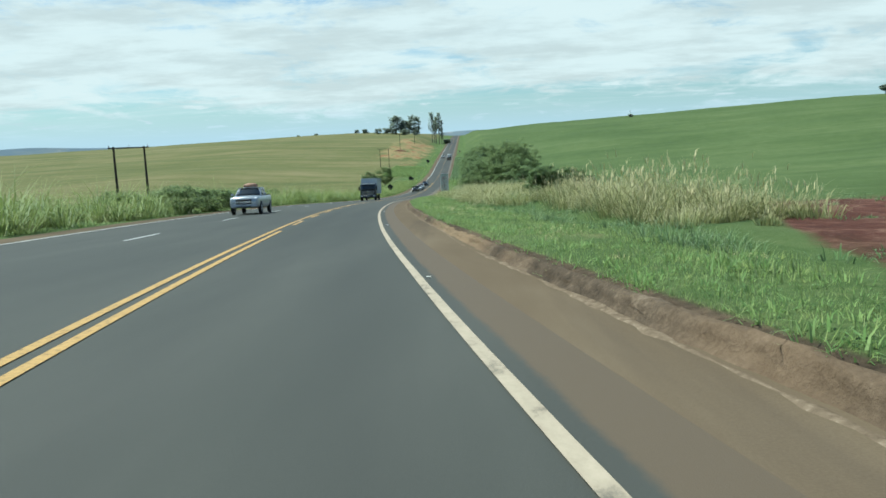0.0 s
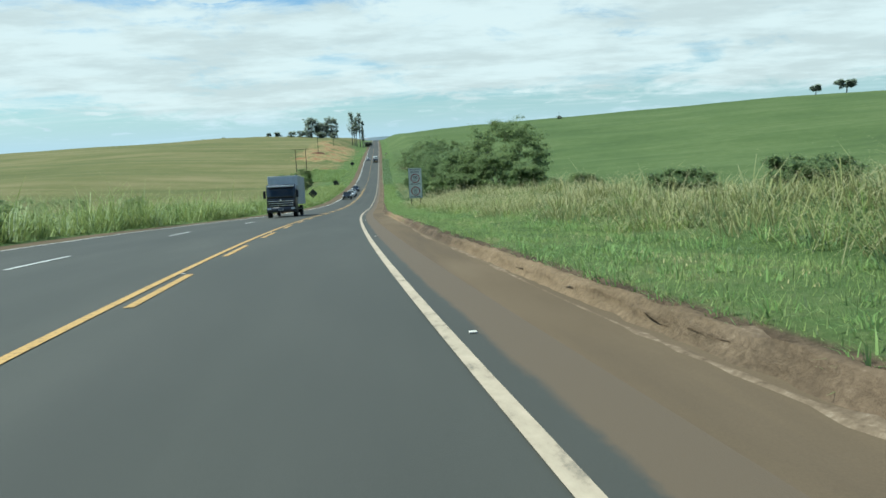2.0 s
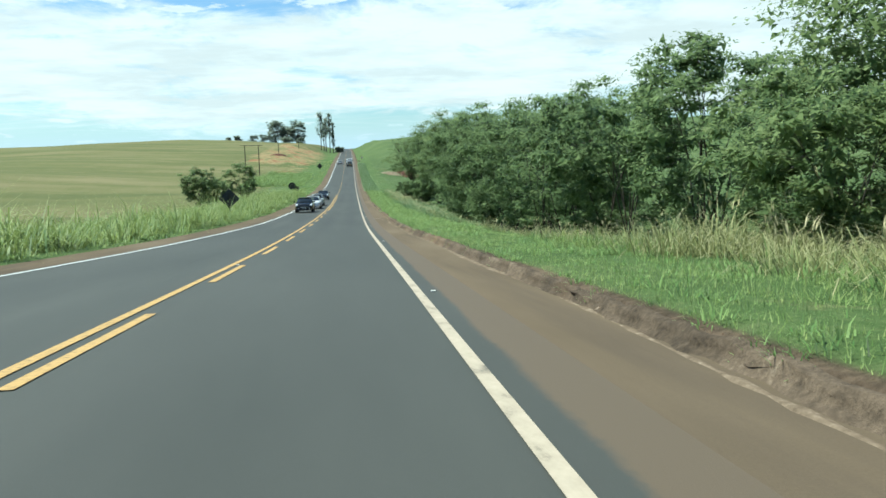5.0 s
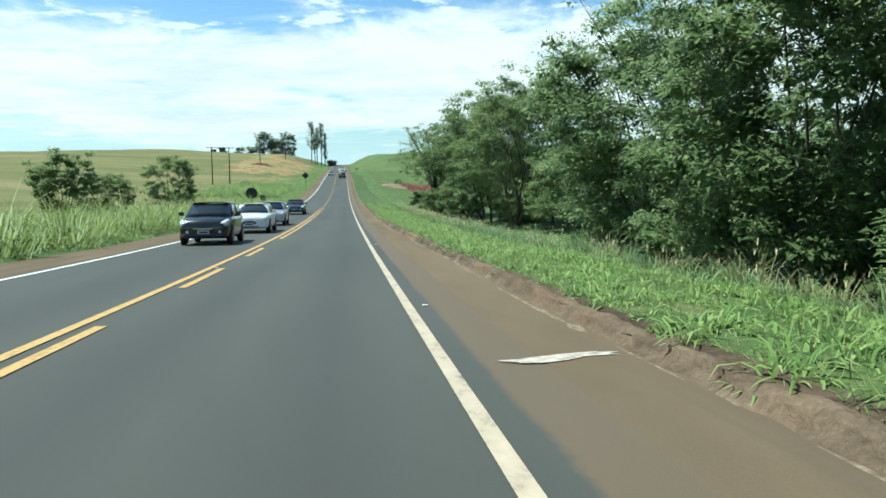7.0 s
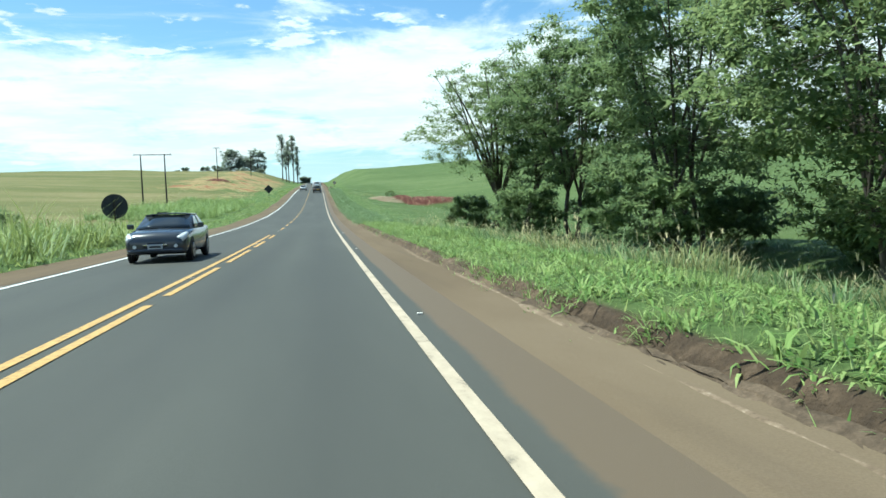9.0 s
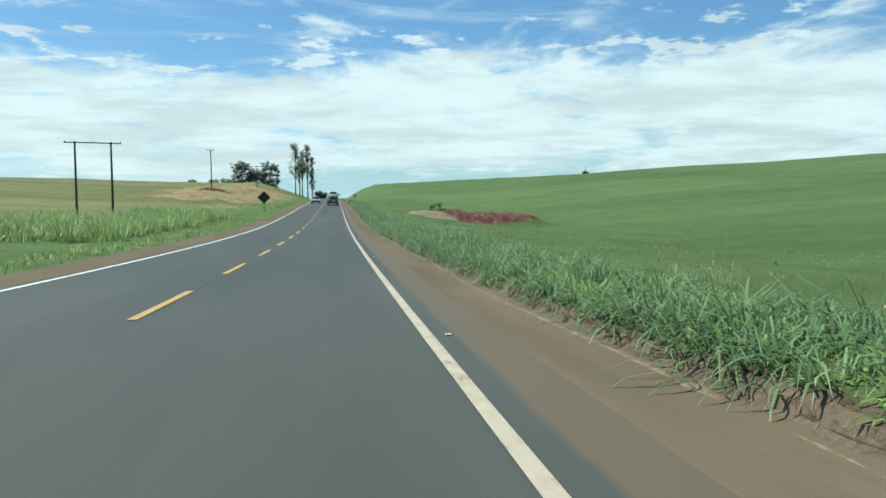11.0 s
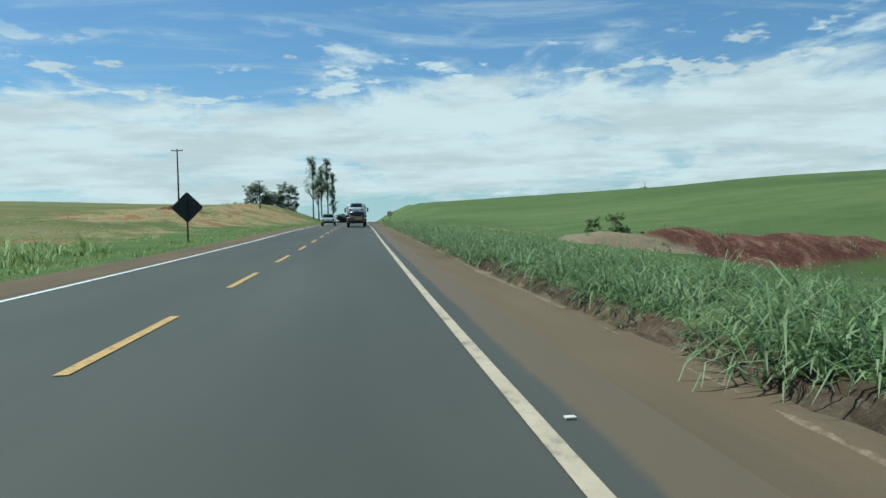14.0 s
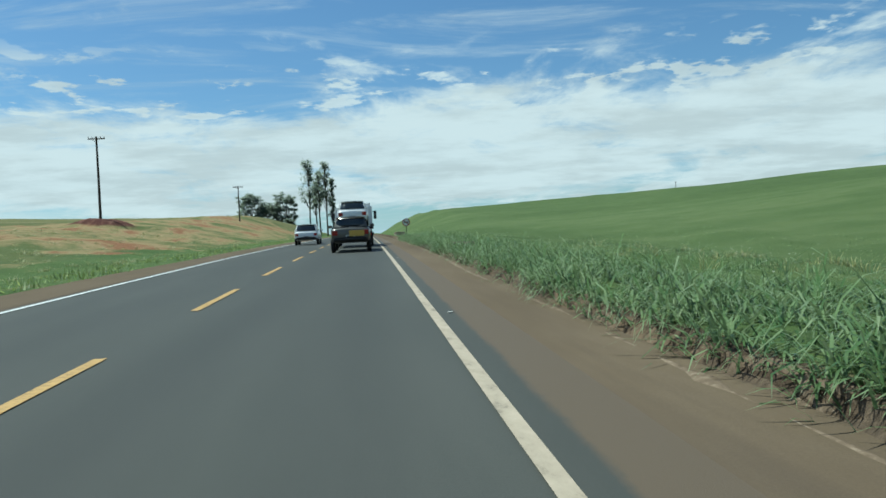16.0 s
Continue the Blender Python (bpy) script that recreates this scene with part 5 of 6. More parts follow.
def lettering(text, size, width, parent, x, y, z, name="lettering", mat=M_sign_black, bold=0.0):
    cu = bpy.data.curves.new("lettering", "FONT")
    cu.body, cu.size, cu.align_x, cu.align_y, cu.extrude, cu.offset = text, size, "CENTER", "CENTER", 0.002, bold
    cu.resolution_u = 3
    tmp = bpy.data.objects.new("tmp_text", cu)
    me = bpy.data.meshes.new_from_object(tmp)
    bpy.data.objects.remove(tmp)
    xs = [v.co.x for v in me.vertices]
    k = width / (max(xs) - min(xs)) if width else 1.0
    me.transform(Matrix.Translation((x, y, z)) @ Matrix.Rotation(radians(90), 4, "X") @ Matrix.Diagonal((k, 1, 1, 1)))
    bm = bmesh.new()
    bm.from_mesh(me)
    bmesh.ops.remove_doubles(bm, verts=bm.verts, dist=0.0004)
    bm.to_mesh(me)
    bm.free()
    me.materials.clear()
    me.materials.append(mat.m)
    ob = new(name, me)
    ob.parent = parent
    return ob


def ring(r_out, r_in, y0, y1, cx=0, cz=0, n=48):
    bm = bmesh.new()
    rows = []
    for r in (r_in, r_out):
        for y in (y0, y1):
            rows.append([bm.verts.new((cx + r * math.cos(2 * math.pi * k / n), y, cz + r * math.sin(2 * math.pi * k / n))) for k in range(n)])
    for a, b in ((0, 2), (2, 3), (3, 1), (1, 0)):
        for k in range(n):
            bm.faces.new((rows[a][k], rows[a][(k + 1) % n], rows[b][(k + 1) % n], rows[b][k]))
    bmesh.ops.recalc_face_normals(bm, faces=bm.faces)
    return bm


def disc(r, y0, y1, cx=0, cz=0, n=40):
    bm = bmesh.new()
    bmesh.ops.create_cone(bm, cap_ends=True, segments=n, radius1=r, radius2=r, depth=y1 - y0,
                          matrix=Matrix.Translation((cx, (y0 + y1) / 2, cz)) @ Matrix.Rotation(radians(90), 4, "X"))
    return bm


def speed_sign():
    x, y = 5.2, 105.9
    z0 = lz(x, y) - 0.25
    e = thing("speed_sign", x, y, z0, "white speed limit sign with two red rings on dark posts", "road sign", rz=-4)
    top, bot = -3.27 - z0, -6.07 - z0
    h1, h2 = -4.21 - z0, -5.41 - z0
    for s in (-0.43, 0.43):
        part("post", box(s - 0.05, s + 0.05, 0.02, 0.12, 0, top - 0.2, 0.008), M_post, e)
    panels = ((top - 0.46, top, "header_panel"), ((h1 + h2) / 2 - 0.0, top - 0.475, "panel"), (bot, (h1 + h2) / 2 - 0.015, "panel"))
    for a, b, nm in panels:
        p = part(nm, box(-0.61, 0.61, -0.012, 0.012, a, b, 0.004), M_sign_white, e)
        part("border", box(-0.62, 0.62, -0.008, 0.018, a - 0.012, a + 0.004, 0), M_sign_black, p)
        part("border", box(-0.625, -0.609, -0.008, 0.018, a, b, 0), M_sign_black, p)
        part("border", box(0.609, 0.625, -0.008, 0.018, a, b, 0), M_sign_black, p)
        if nm == "header_panel":
            lettering("FISCALIZAÇÃO", 0.15, 0.98, p, 0, -0.016, (a + b) / 2 + 0.10, bold=0.004)
            lettering("ELETRÔNICA", 0.15, 0.84, p, 0, -0.016, (a + b) / 2 - 0.11, bold=0.004)
    for hc, num, what in ((h1, "100", "VEÍCULOS LEVES"), (h2, "80", "VEÍCULOS PESADOS")):
        part("red_ring", ring(0.425, 0.345, -0.022, -0.013, 0, hc), M_sign_red, e, "red ring")
        for k, ch in enumerate(num):
            lettering(ch, 0.40, 0.05 if ch == "1" else 0.135, e, (k - (len(num) - 1) / 2) * 0.165 + (0.018 if ch == "1" else 0), -0.018, hc + 0.07, "digit", bold=0.005)
        lettering("km/h", 0.17, 0.30, e, 0, -0.018, hc - 0.19, bold=0.004)
        lettering(what, 0.15, 0.90 if num == "100" else 1.05, e, 0, -0.018, hc - 0.53, bold=0.004)


speed_sign()


def diamond_sign(x, y, zc, half=0.92):
    z0 = lz(x, y) - 0.2
    e = thing("warning_sign", x, y, z0, "diamond road sign on a post, its dark back showing", "road sign", "diamond signs", rz=3)
    bm = bmesh.new()
    h = zc - z0
    r = 0.10
    pts = []
    for k in range(4):
        a = math.pi / 2 * k
        c = Vector((math.cos(a), 0, math.sin(a))) * (half - r * 1.41)
        for q in (-40, 0, 40):
            pts.append(c + Vector((math.cos(a + radians(q)), 0, math.sin(a + radians(q)))) * r)
    f = [bm.verts.new((p.x, -0.012, p.z + h)) for p in pts]
    b = [bm.verts.new((p.x, 0.012, p.z + h)) for p in pts]
    bm.faces.new(f)
    bm.faces.new(b[::-1])
    for k in range(len(f)):
        bm.faces.new((f[k], b[k], b[(k + 1) % len(f)], f[(k + 1) % len(f)]))
    bmesh.ops.recalc_face_normals(bm, faces=bm.faces)
    pl = part("plate", bm, M_sign_back, e)
    part("stiffener", box(-half * 0.55, half * 0.55, -0.045, -0.013, h + 0.25, h + 0.30), M_sign_back, pl)
    part("stiffener", box(-half * 0.55, half * 0.55, -0.045, -0.013, h - 0.30, h - 0.25), M_sign_back, pl)
    part("post", box(-0.045, 0.045, -0.13, -0.046, 0, h + half * 0.5, 0.008), M_post, e)


diamond_sign(-9.84, 125.7, -6.29)
diamond_sign(-8.7, 178.2, -9.41, 0.88)
diamond_sign(-2.47, 374.2, -8.81, 0.95)


def round_back_sign():
    x, y, zc = -6.56, 251.7, -11.02
    z0 = lz(x, y) - 0.2
    e = thing("round_sign", x, y, z0, "round road sign on a post, its dark back showing", "road sign", rz=4)
    h = zc - z0
    part("plate", disc(0.66, -0.012, 0.012, 0, h), M_sign_back, e)
    part("stiffener", box(-0.4, 0.4, -0.045, -0.013, h - 0.02, h + 0.03), M_sign_back, e)
    part("post", box(-0.045, 0.045, -0.13, -0.046, 0, h + 0.4, 0.008), M_post, e)


round_back_sign()


def board_sign():
    x, y, zc = -6.23, 264.6, -12.1
    z0 = lz(x, y) - 0.2
    e = thing("marker_board", x, y, z0, "small dark rectangular marker board on short posts", "road sign")
    h = zc - z0
    part("plate", box(-0.38, 0.38, -0.012, 0.012, h - 0.52, h + 0.55, 0.003), M_sign_back, e)
    for s in (-0.22, 0.22):
        part("post", box(s - 0.035, s + 0.035, -0.08, -0.013, 0, h + 0.3, 0.006), M_post, e)


board_sign()


def no_overtaking_sign():
    x, y, zc = 15.86, 463.6, -6.24
    z0 = lz(x, y) - 0.2
    e = thing("no_overtaking_sign", x, y, z0, "round white no overtaking sign with a red ring", "road sign")
    h = zc - z0
    part("plate", disc(0.47, -0.01, 0.01, 0, h), M_sign_white, e)
    part("red_ring", ring(0.475, 0.385, -0.02, -0.011, 0, h), M_sign_red, e, "red ring")
    for s in (-0.17, 0.17):
        bm = box(s - 0.11, s + 0.11, -0.018, -0.011, h - 0.09, h + 0.02, 0)
        bm_box(bm, s - 0.07, s + 0.07, -0.018, -0.011, h + 0.02, h + 0.10)
        part("car_symbol", bm, M_sign_black, e)
    bm = bmesh.new()
    r = bmesh.ops.create_cube(bm, size=1.0)
    bmesh.ops.transform(bm, matrix=Matrix.Translation((0, -0.022, h)) @ Matrix.Rotation(radians(45), 4, "Y") @ Matrix.Diagonal((0.8, 0.006, 0.08, 1)), verts=r["verts"])
    part("slash", bm, M_sign_red, e, "red slash")
    part("post", box(-0.04, 0.04, 0.012, 0.09, 0, h + 0.35, 0.006), M_post, e)


no_overtaking_sign()

# pale concrete drain heads and stones on the bank
M_concrete = Mat("weathered_concrete", 0.95, spec=0.1)
cn = M_concrete.noise(3, 6, 0.7)
M_concrete.color(M_concrete.ramp(cn, (0.3, (0.20, 0.155, 0.11)), (0.55, (0.40, 0.33, 0.25)), (0.75, (0.52, 0.45, 0.36)))).bump(cn, 0.6, 0.03)


def drain_head(x, y, w, l, h, seed):
    rng = np.random.RandomState(seed)
    bm = bmesh.new()
    bm_box(bm, -w / 2, w / 2, -l / 2, l / 2, -0.25, h, 0.06)
    bmesh.ops.subdivide_edges(bm, edges=bm.edges, cuts=2, use_grid_fill=True)
    for v in bm.verts:
        v.co += Vector(rng.normal(0, 0.03, 3))
    ob = new("drain_head", bpy.data.meshes.new("drain_head"))
    bm.to_mesh(ob.data)
    bm.free()
    ob.data.materials.append(M_concrete.m)
    ob.location = (x, y, lz(x, y))
    tagged(ob, "worn pale concrete drain head in the bank", "drain", "drain heads")


for k, (u, y, w, l, h) in enumerate(((6.2, 399, 0.9, 3.2, 0.12), (6.0, 372, 0.5, 1.0, 0.08), (6.3, 453, 0.9, 3.5, 0.3), (6.1, 424, 0.6, 1.6, 0.15))):
    drain_head(float(road_x(y)) + u, y, w, l, h, 200 + k)

# stones and crumbled earth along the bank foot
rng = np.random.RandomState(77)
SV, SF = [], []
base_s = np.array([[1, 0, 0], [-1, 0, 0], [0, 1, 0], [0, -1, 0], [0, 0, 1], [0, 0, -1]], float)
tri_s = np.array([[0, 2, 4], [2, 1, 4], [1, 3, 4], [3, 0, 4], [2, 0, 5], [1, 2, 5], [3, 1, 5], [0, 3, 5]])
for k in range(1300):
    y = rng.uniform(-20, 470)
    u = rng.normal(5.16, 0.10)
    s = min(rng.gamma(1.6, 0.012) + 0.008, 0.07)
    x = float(road_x(y)) + u
    V = base_s * s * rng.uniform(0.6, 1.3, (6, 3)) * np.array([1, 1, 0.7]) + np.array([x, y, lz(x, y) + s * 0.2])
    SV.append(V)
    SF.append(tri_s + 6 * k)
M_stone = Mat("crumbled_earth", 0.95, spec=0.1)
M_stone.color(M_stone.ramp(M_stone.island(), (0.2, (0.09, 0.055, 0.035)), (0.7, (0.24, 0.16, 0.10)), (0.95, (0.42, 0.36, 0.29))))
st = new("crumbled_earth", mesh_from("crumbled_earth", np.concatenate(SV), np.concatenate(SF), [M_stone]))
tagged(st, "crumbled earth clods and pebbles below the bank", "stones", kind="stuff")

# road studs by the edge line and the centre line
M_stud = Mat("cream_stud", 0.5)
M_stud.color((0.62, 0.58, 0.5))


def stud(y, u):
    bm = box(-0.034, 0.034, -0.03, 0.03, 0, 0.013, 0.005)
    ob = new("road_stud", bpy.data.meshes.new("road_stud"))
    bm.to_mesh(ob.data)
    bm.free()
    ob.data.materials.append(M_stud.m)
    ob.location = (float(road_x(y)) + u, y, float(road_z(y)) + 0.004)
    tagged(ob, "small cream reflective road stud", "road stud", "road studs")


for k in range(27):
    stud(-9 + 16.17 * k, 3.74)
for k in range(20):
    stud(14.5 + 16.17 * k, 0.0)

# smear of spilled white sand on the shoulder
M_spill = Mat("white_spill", 0.9)
M_spill.color(M_spill.ramp(M_spill.noise(9, 4), (0.35, (0.26, 0.21, 0.16)), (0.6, (0.50, 0.45, 0.38))))
bm = bmesh.new()
rng = np.random.RandomState(5)
ring_v = []
for k in range(28):
    a = 2 * math.pi * k / 28
    r = 1.0 + 0.22 * math.sin(3 * a + 1) + rng.uniform(-0.22, 0.22)
    x, y = float(road_x(167.0)) + 4.35 + 0.46 * r * math.cos(a), 165.2 + (0.13 + 0.06 * math.cos(a)) * r * math.sin(a) + 0.10 * math.cos(a)
    ring_v.append(bm.verts.new((x, y, float(road_z(y)) + 0.013)))
bm.faces.new(ring_v)
sp = new("sand_spill", bpy.data.meshes.new("sand_spill"))
bm.to_mesh(sp.data)
bm.free()
sp.data.materials.append(M_spill.m)
tagged(sp, "smear of spilled white sand on the shoulder", "spill")

# ================= vehicles =================
def paint(name, c, rough=0.28, metal=0.0):
    m = Mat(name, rough, metal, 0.5)
    d = m.noise(2.2, 5, 0.7, world=False)
    m.color(m.mix(m.math("MULTIPLY", d, 0.09), c, (0.14, 0.115, 0.09)))
    m.b.inputs["Coat Weight"].default_value = 0.35
    m.b.inputs["Coat Roughness"].default_value = 0.06
    return m


P_silver = paint("silver_paint", (0.42, 0.45, 0.48), 0.3, 0.35)
P_white = paint("white_paint", (0.72, 0.73, 0.72), 0.3)
P_black = paint("black_paint", (0.012, 0.014, 0.018), 0.18)
P_dark = paint("dark_blue_grey_paint", (0.03, 0.037, 0.048), 0.22)
P_navy = paint("dark_navy_paint", (0.014, 0.02, 0.032), 0.3)
P_grey = paint("brown_grey_paint", (0.075, 0.07, 0.058), 0.35)
M_glass = Mat("tinted_glass", 0.06, spec=0.6)
M_glass.color((0.012, 0.016, 0.019))
M_rubber = Mat("tyre_rubber", 0.85)
M_rubber.color(M_rubber.ramp(M_rubber.noise(20, 3, world=False), (0.3, (0.012, 0.012, 0.012)), (0.7, (0.03, 0.028, 0.026))))
M_rim = Mat("alloy_rim", 0.4, 0.3)
M_rim.color((0.40, 0.41, 0.42))
M_trim = Mat("black_plastic_trim", 0.6)
M_trim.color((0.014, 0.014, 0.015))
M_chrome = Mat("chrome", 0.15, 1.0)
M_chrome.color((0.62, 0.63, 0.64))
M_lamp = Mat("clear_lamp", 0.12, spec=0.6)
M_lamp.color((0.62, 0.64, 0.66))
M_tail = Mat("red_lamp", 0.2, spec=0.6)
M_tail.color((0.26, 0.012, 0.01))
M_plate = Mat("grey_plate", 0.5)
M_plate.color((0.42, 0.43, 0.43))


def loft(rows, close_ends=True):
    """Closed sections joined into a skin; rows: lists of points."""
    bm = bmesh.new()
    R = [[bm.verts.new(p) for p in r] for r in rows]
    n = len(R[0])
    for a, b in zip(R[:-1], R[1:]):
        for k in range(n):
            bm.faces.new((a[k], a[(k + 1) % n], b[(k + 1) % n], b[k]))
    if close_ends:
        bm.faces.new(R[0][::-1])
        bm.faces.new(R[-1])
    bmesh.ops.recalc_face_normals(bm, faces=bm.faces)
    for f in bm.faces:
        f.smooth = True
    return bm


def section(y, w, zb, zs, zt):
    h = [(0.0, zb), (w * 0.82, zb), (w * 0.97, zb + min(0.10, (zs - zb) * 0.25)), (w, zb + min(0.30, (zs - zb) * 0.65)), (w * 0.99, zs), (w * 0.93, zs + (zt - zs) * 0.7), (w * 0.72, zt), (0.0, zt + 0.025)]
    pts = [(x, y, z) for x, z in h] + [(-x, y, z) for x, z in h[-2:0:-1]]
    return pts


def plate_between(a, b, c, d, thick, bulge=0.0, n=4):
    """A slightly bowed panel between four corners (a, b along the bottom, c, d along the top), with thickness."""
    a, b, c, d = [Vector(q) for q in (a, b, c, d)]
    nor = (b - a).cross(d - a).normalized()
    bm = bmesh.new()
    F, B = [], []
    for i in range(n + 1):
        for j in range(n + 1):
            u, v = i / n, j / n
            p = (a * (1 - u) + b * u) * (1 - v) + (d * (1 - u) + c * u) * v
            p = p + nor * bulge * (1 - (2 * u - 1) ** 2) * (1 - 0.3 * (2 * v - 1) ** 2)
            F.append(bm.verts.new(p))
            B.append(bm.verts.new(p - nor * thick))
    k = n + 1
    for i in range(n):
        for j in range(n):
            q = (i * k + j, (i + 1) * k + j, (i + 1) * k + j + 1, i * k + j + 1)
            bm.faces.new([F[t] for t in q])
            bm.faces.new([B[t] for t in q[::-1]])
    rim = [i * k for i in range(k)] + [n * k + j for j in range(1, k)] + [i * k + n for i in range(n - 1, -1, -1)] + [j for j in range(n - 1, 0, -1)]
    for i in range(len(rim)):
        s, t = rim[i], rim[(i + 1) % len(rim)]
        bm.faces.new((F[t], F[s], B[s], B[t]))
    bmesh.ops.recalc_face_normals(bm, faces=bm.faces)
    for f in bm.faces:
        f.smooth = True
    return bm


def wheel_mesh(r, w):
    """Tyre and rim by turning a profile round the axle (x)."""
    def turn(profile, n=24, spokes=False):
        bm = bmesh.new()
        rows = [[bm.verts.new((x, q * math.cos(2 * math.pi * k / n), q * math.sin(2 * math.pi * k / n))) for x, q in profile] for k in range(n)]
        m = len(profile)
        for k in range(n):
            for i in range(m - 1):
                if spokes and k % 5 < 2 and i in (2, m - 4):
                    continue
                bm.faces.new((rows[k][i], rows[k][i + 1], rows[(k + 1) % n][i + 1], rows[(k + 1) % n][i]))
        bmesh.ops.recalc_face_normals(bm, faces=bm.faces)
        for f in bm.faces:
            f.smooth = True
        return bm
    tyre = turn([(-w / 2 + 0.01, r * 0.62), (-w / 2, r * 0.8), (-w / 2 + 0.03, r * 0.97), (0, r), (w / 2 - 0.03, r * 0.97), (w / 2, r * 0.8), (w / 2 - 0.01, r * 0.62), (-w / 2 + 0.01, r * 0.62)])
    half = [(w / 2 - 0.002, r * 0.66), (w / 2 - 0.004, r * 0.56), (w / 2 - 0.002, r * 0.24), (w / 2 + 0.006, r * 0.14), (w / 2 + 0.008, 0.001)]
    rim = turn([(-x, q) for x, q in half[::-1]] + half, 25, True)
    a, b = bpy.data.meshes.new("tyre"), bpy.data.meshes.new("rim")
    tyre.to_mesh(a), rim.to_mesh(b)
    tyre.free(), rim.free()
    a.materials.append(M_rubber.m)
    b.materials.append(M_rim.m)
    return a, b


def place_vehicle(name, y, u, towards, label, category="car"):
    h = float(np.degrees(np.interp(y, CY, hh)))
    g = math.degrees(math.atan(float(np.interp(y, CY, sl))))
    e = new(name)
    e.empty_display_size = 0.3
    e.matrix_basis = pose(float(road_x(y)) + u, y, float(road_z(y)) + 0.008, 0, 0, h) @ pose(0, 0, 0, g, 0, 0) @ pose(0, 0, 0, 0, 0, 180 if towards else 0)
    return tagged(e, label, category, "traffic")


def car(name, y, u, towards, label, mat, L=4.4, W=1.76, H=1.46, belt=0.92, kind="sedan", wheel=0.31, light=M_lamp, bars=True, hood=None):
    e = place_vehicle(name, y, u, towards, label)
    hl, w = L / 2, W / 2
    hood = hood or belt - 0.02
    zb = {"sedan": 0.22, "hatch": 0.22, "suv": 0.34, "pickup": 0.42}[kind]
    deck = {"sedan": belt + 0.06, "hatch": belt, "suv": belt, "pickup": belt + 0.02}[kind]
    st = [(-hl, w * 0.84, zb + 0.10, zb + 0.42, deck - 0.12), (-hl + 0.06, w * 0.92, zb + 0.05, deck - 0.14, deck - 0.04), (-hl + 0.45, w * 0.98, zb, deck - 0.08, deck),
          (-hl * 0.35, w, zb - 0.02, belt - 0.08, belt), (hl * 0.15, w, zb - 0.02, belt - 0.08, belt), (hl * 0.44, w * 0.995, zb, belt - 0.08, belt)]
    nose = [(hl * 0.62, w * 0.985, zb, hood - 0.15, hood - 0.005), (hl - 0.42, w * 0.97, zb, hood - 0.22, hood - 0.03), (hl - 0.20, w * 0.95, zb + 0.02, hood - 0.26, hood - 0.07),
            (hl - 0.07, w * 0.90, zb + 0.04, hood - 0.30, hood - 0.13), (hl, w * 0.82, zb + 0.08, hood - 0.34, hood - 0.21)]
    if kind in ("pickup", "suv"):
        nose = [(hl * 0.62, w * 0.985, zb, hood - 0.15, hood), (hl - 0.42, w * 0.975, zb, hood - 0.22, hood - 0.015), (hl - 0.20, w * 0.96, zb + 0.02, hood - 0.27, hood - 0.04),
                (hl - 0.07, w * 0.92, zb + 0.04, hood - 0.31, hood - 0.09), (hl, w * 0.84, zb + 0.08, hood - 0.35, hood - 0.17)]
    fascia = [(hl + 0.025, w * 0.62, zb + 0.13, hood - 0.40, nose[-1][4] - 0.07), (hl + 0.032, w * 0.25, zb + 0.22, hood - 0.44, nose[-1][4] - 0.16)]
    body = part("body", loft([section(*s) for s in st + nose + fascia]), mat, e)
    # cabin
    y0 = {"sedan": 0.46, "hatch": 0.53, "suv": 0.50, "pickup": 0.48}[kind] * hl
    y1 = {"sedan": 0.08, "hatch": 0.17, "suv": 0.2, "pickup": 0.2}[kind] * hl
    y2 = {"sedan": -hl * 0.40, "hatch": -hl * 0.72, "suv": -hl * 0.78, "pickup": -hl * 0.30}[kind]
    y3 = {"sedan": -hl * 0.74, "hatch": -hl * 0.93, "suv": -hl * 0.95, "pickup": -hl * 0.36}[kind]
    wb, wr = w * 0.94, w * 0.74
    zr = H - 0.03
    zt = zr - 0.05
    bz = belt - 0.01
    core = [[(-wb + 0.03, y0, bz - 0.05), (wb - 0.03, y0, bz - 0.05), (wb - 0.04, y0 - 0.02, bz), (-wb + 0.04, y0 - 0.02, bz)],
            [(-wb + 0.03, y1, bz - 0.05), (wb - 0.03, y1, bz - 0.05), (wr - 0.01, y1, zt - 0.02), (-wr + 0.01, y1, zt - 0.02)],
            [(-wb + 0.03, y2, bz - 0.05), (wb - 0.03, y2, bz - 0.05), (wr - 0.01, y2, zt - 0.02), (-wr + 0.01, y2, zt - 0.02)],
            [(-wb + 0.03, y3, bz - 0.05), (wb - 0.03, y3, bz - 0.05), (wb - 0.05, y3 + 0.02, bz), (-wb + 0.05, y3 + 0.02, bz)]]
    cab = part("cabin", loft(core), mat, e)
    part("windscreen", plate_between((wb - 0.09, y0 - 0.04, bz + 0.02), (-wb + 0.09, y0 - 0.04, bz + 0.02), (-wr + 0.04, y1 + 0.03, zt - 0.05), (wr - 0.04, y1 + 0.03, zt - 0.05), 0.01, 0.04), M_glass, e)
    part("rear_window", plate_between((-wb + 0.10, y3 + 0.05, bz + 0.04), (wb - 0.10, y3 + 0.05, bz + 0.04), (wr - 0.05, y2 - 0.03, zt - 0.05), (-wr + 0.05, y2 - 0.03, zt - 0.05), 0.01, 0.03), M_glass, e)
    part("roof", plate_between((-wr - 0.0, y2 - 0.06, zt), (wr + 0.0, y2 - 0.06, zt), (wr + 0.0, y1 + 0.06, zt), (-wr - 0.0, y1 + 0.06, zt), 0.03, 0.045, 6), mat, e)
    ym = (y1 + y2) / 2 + 0.05
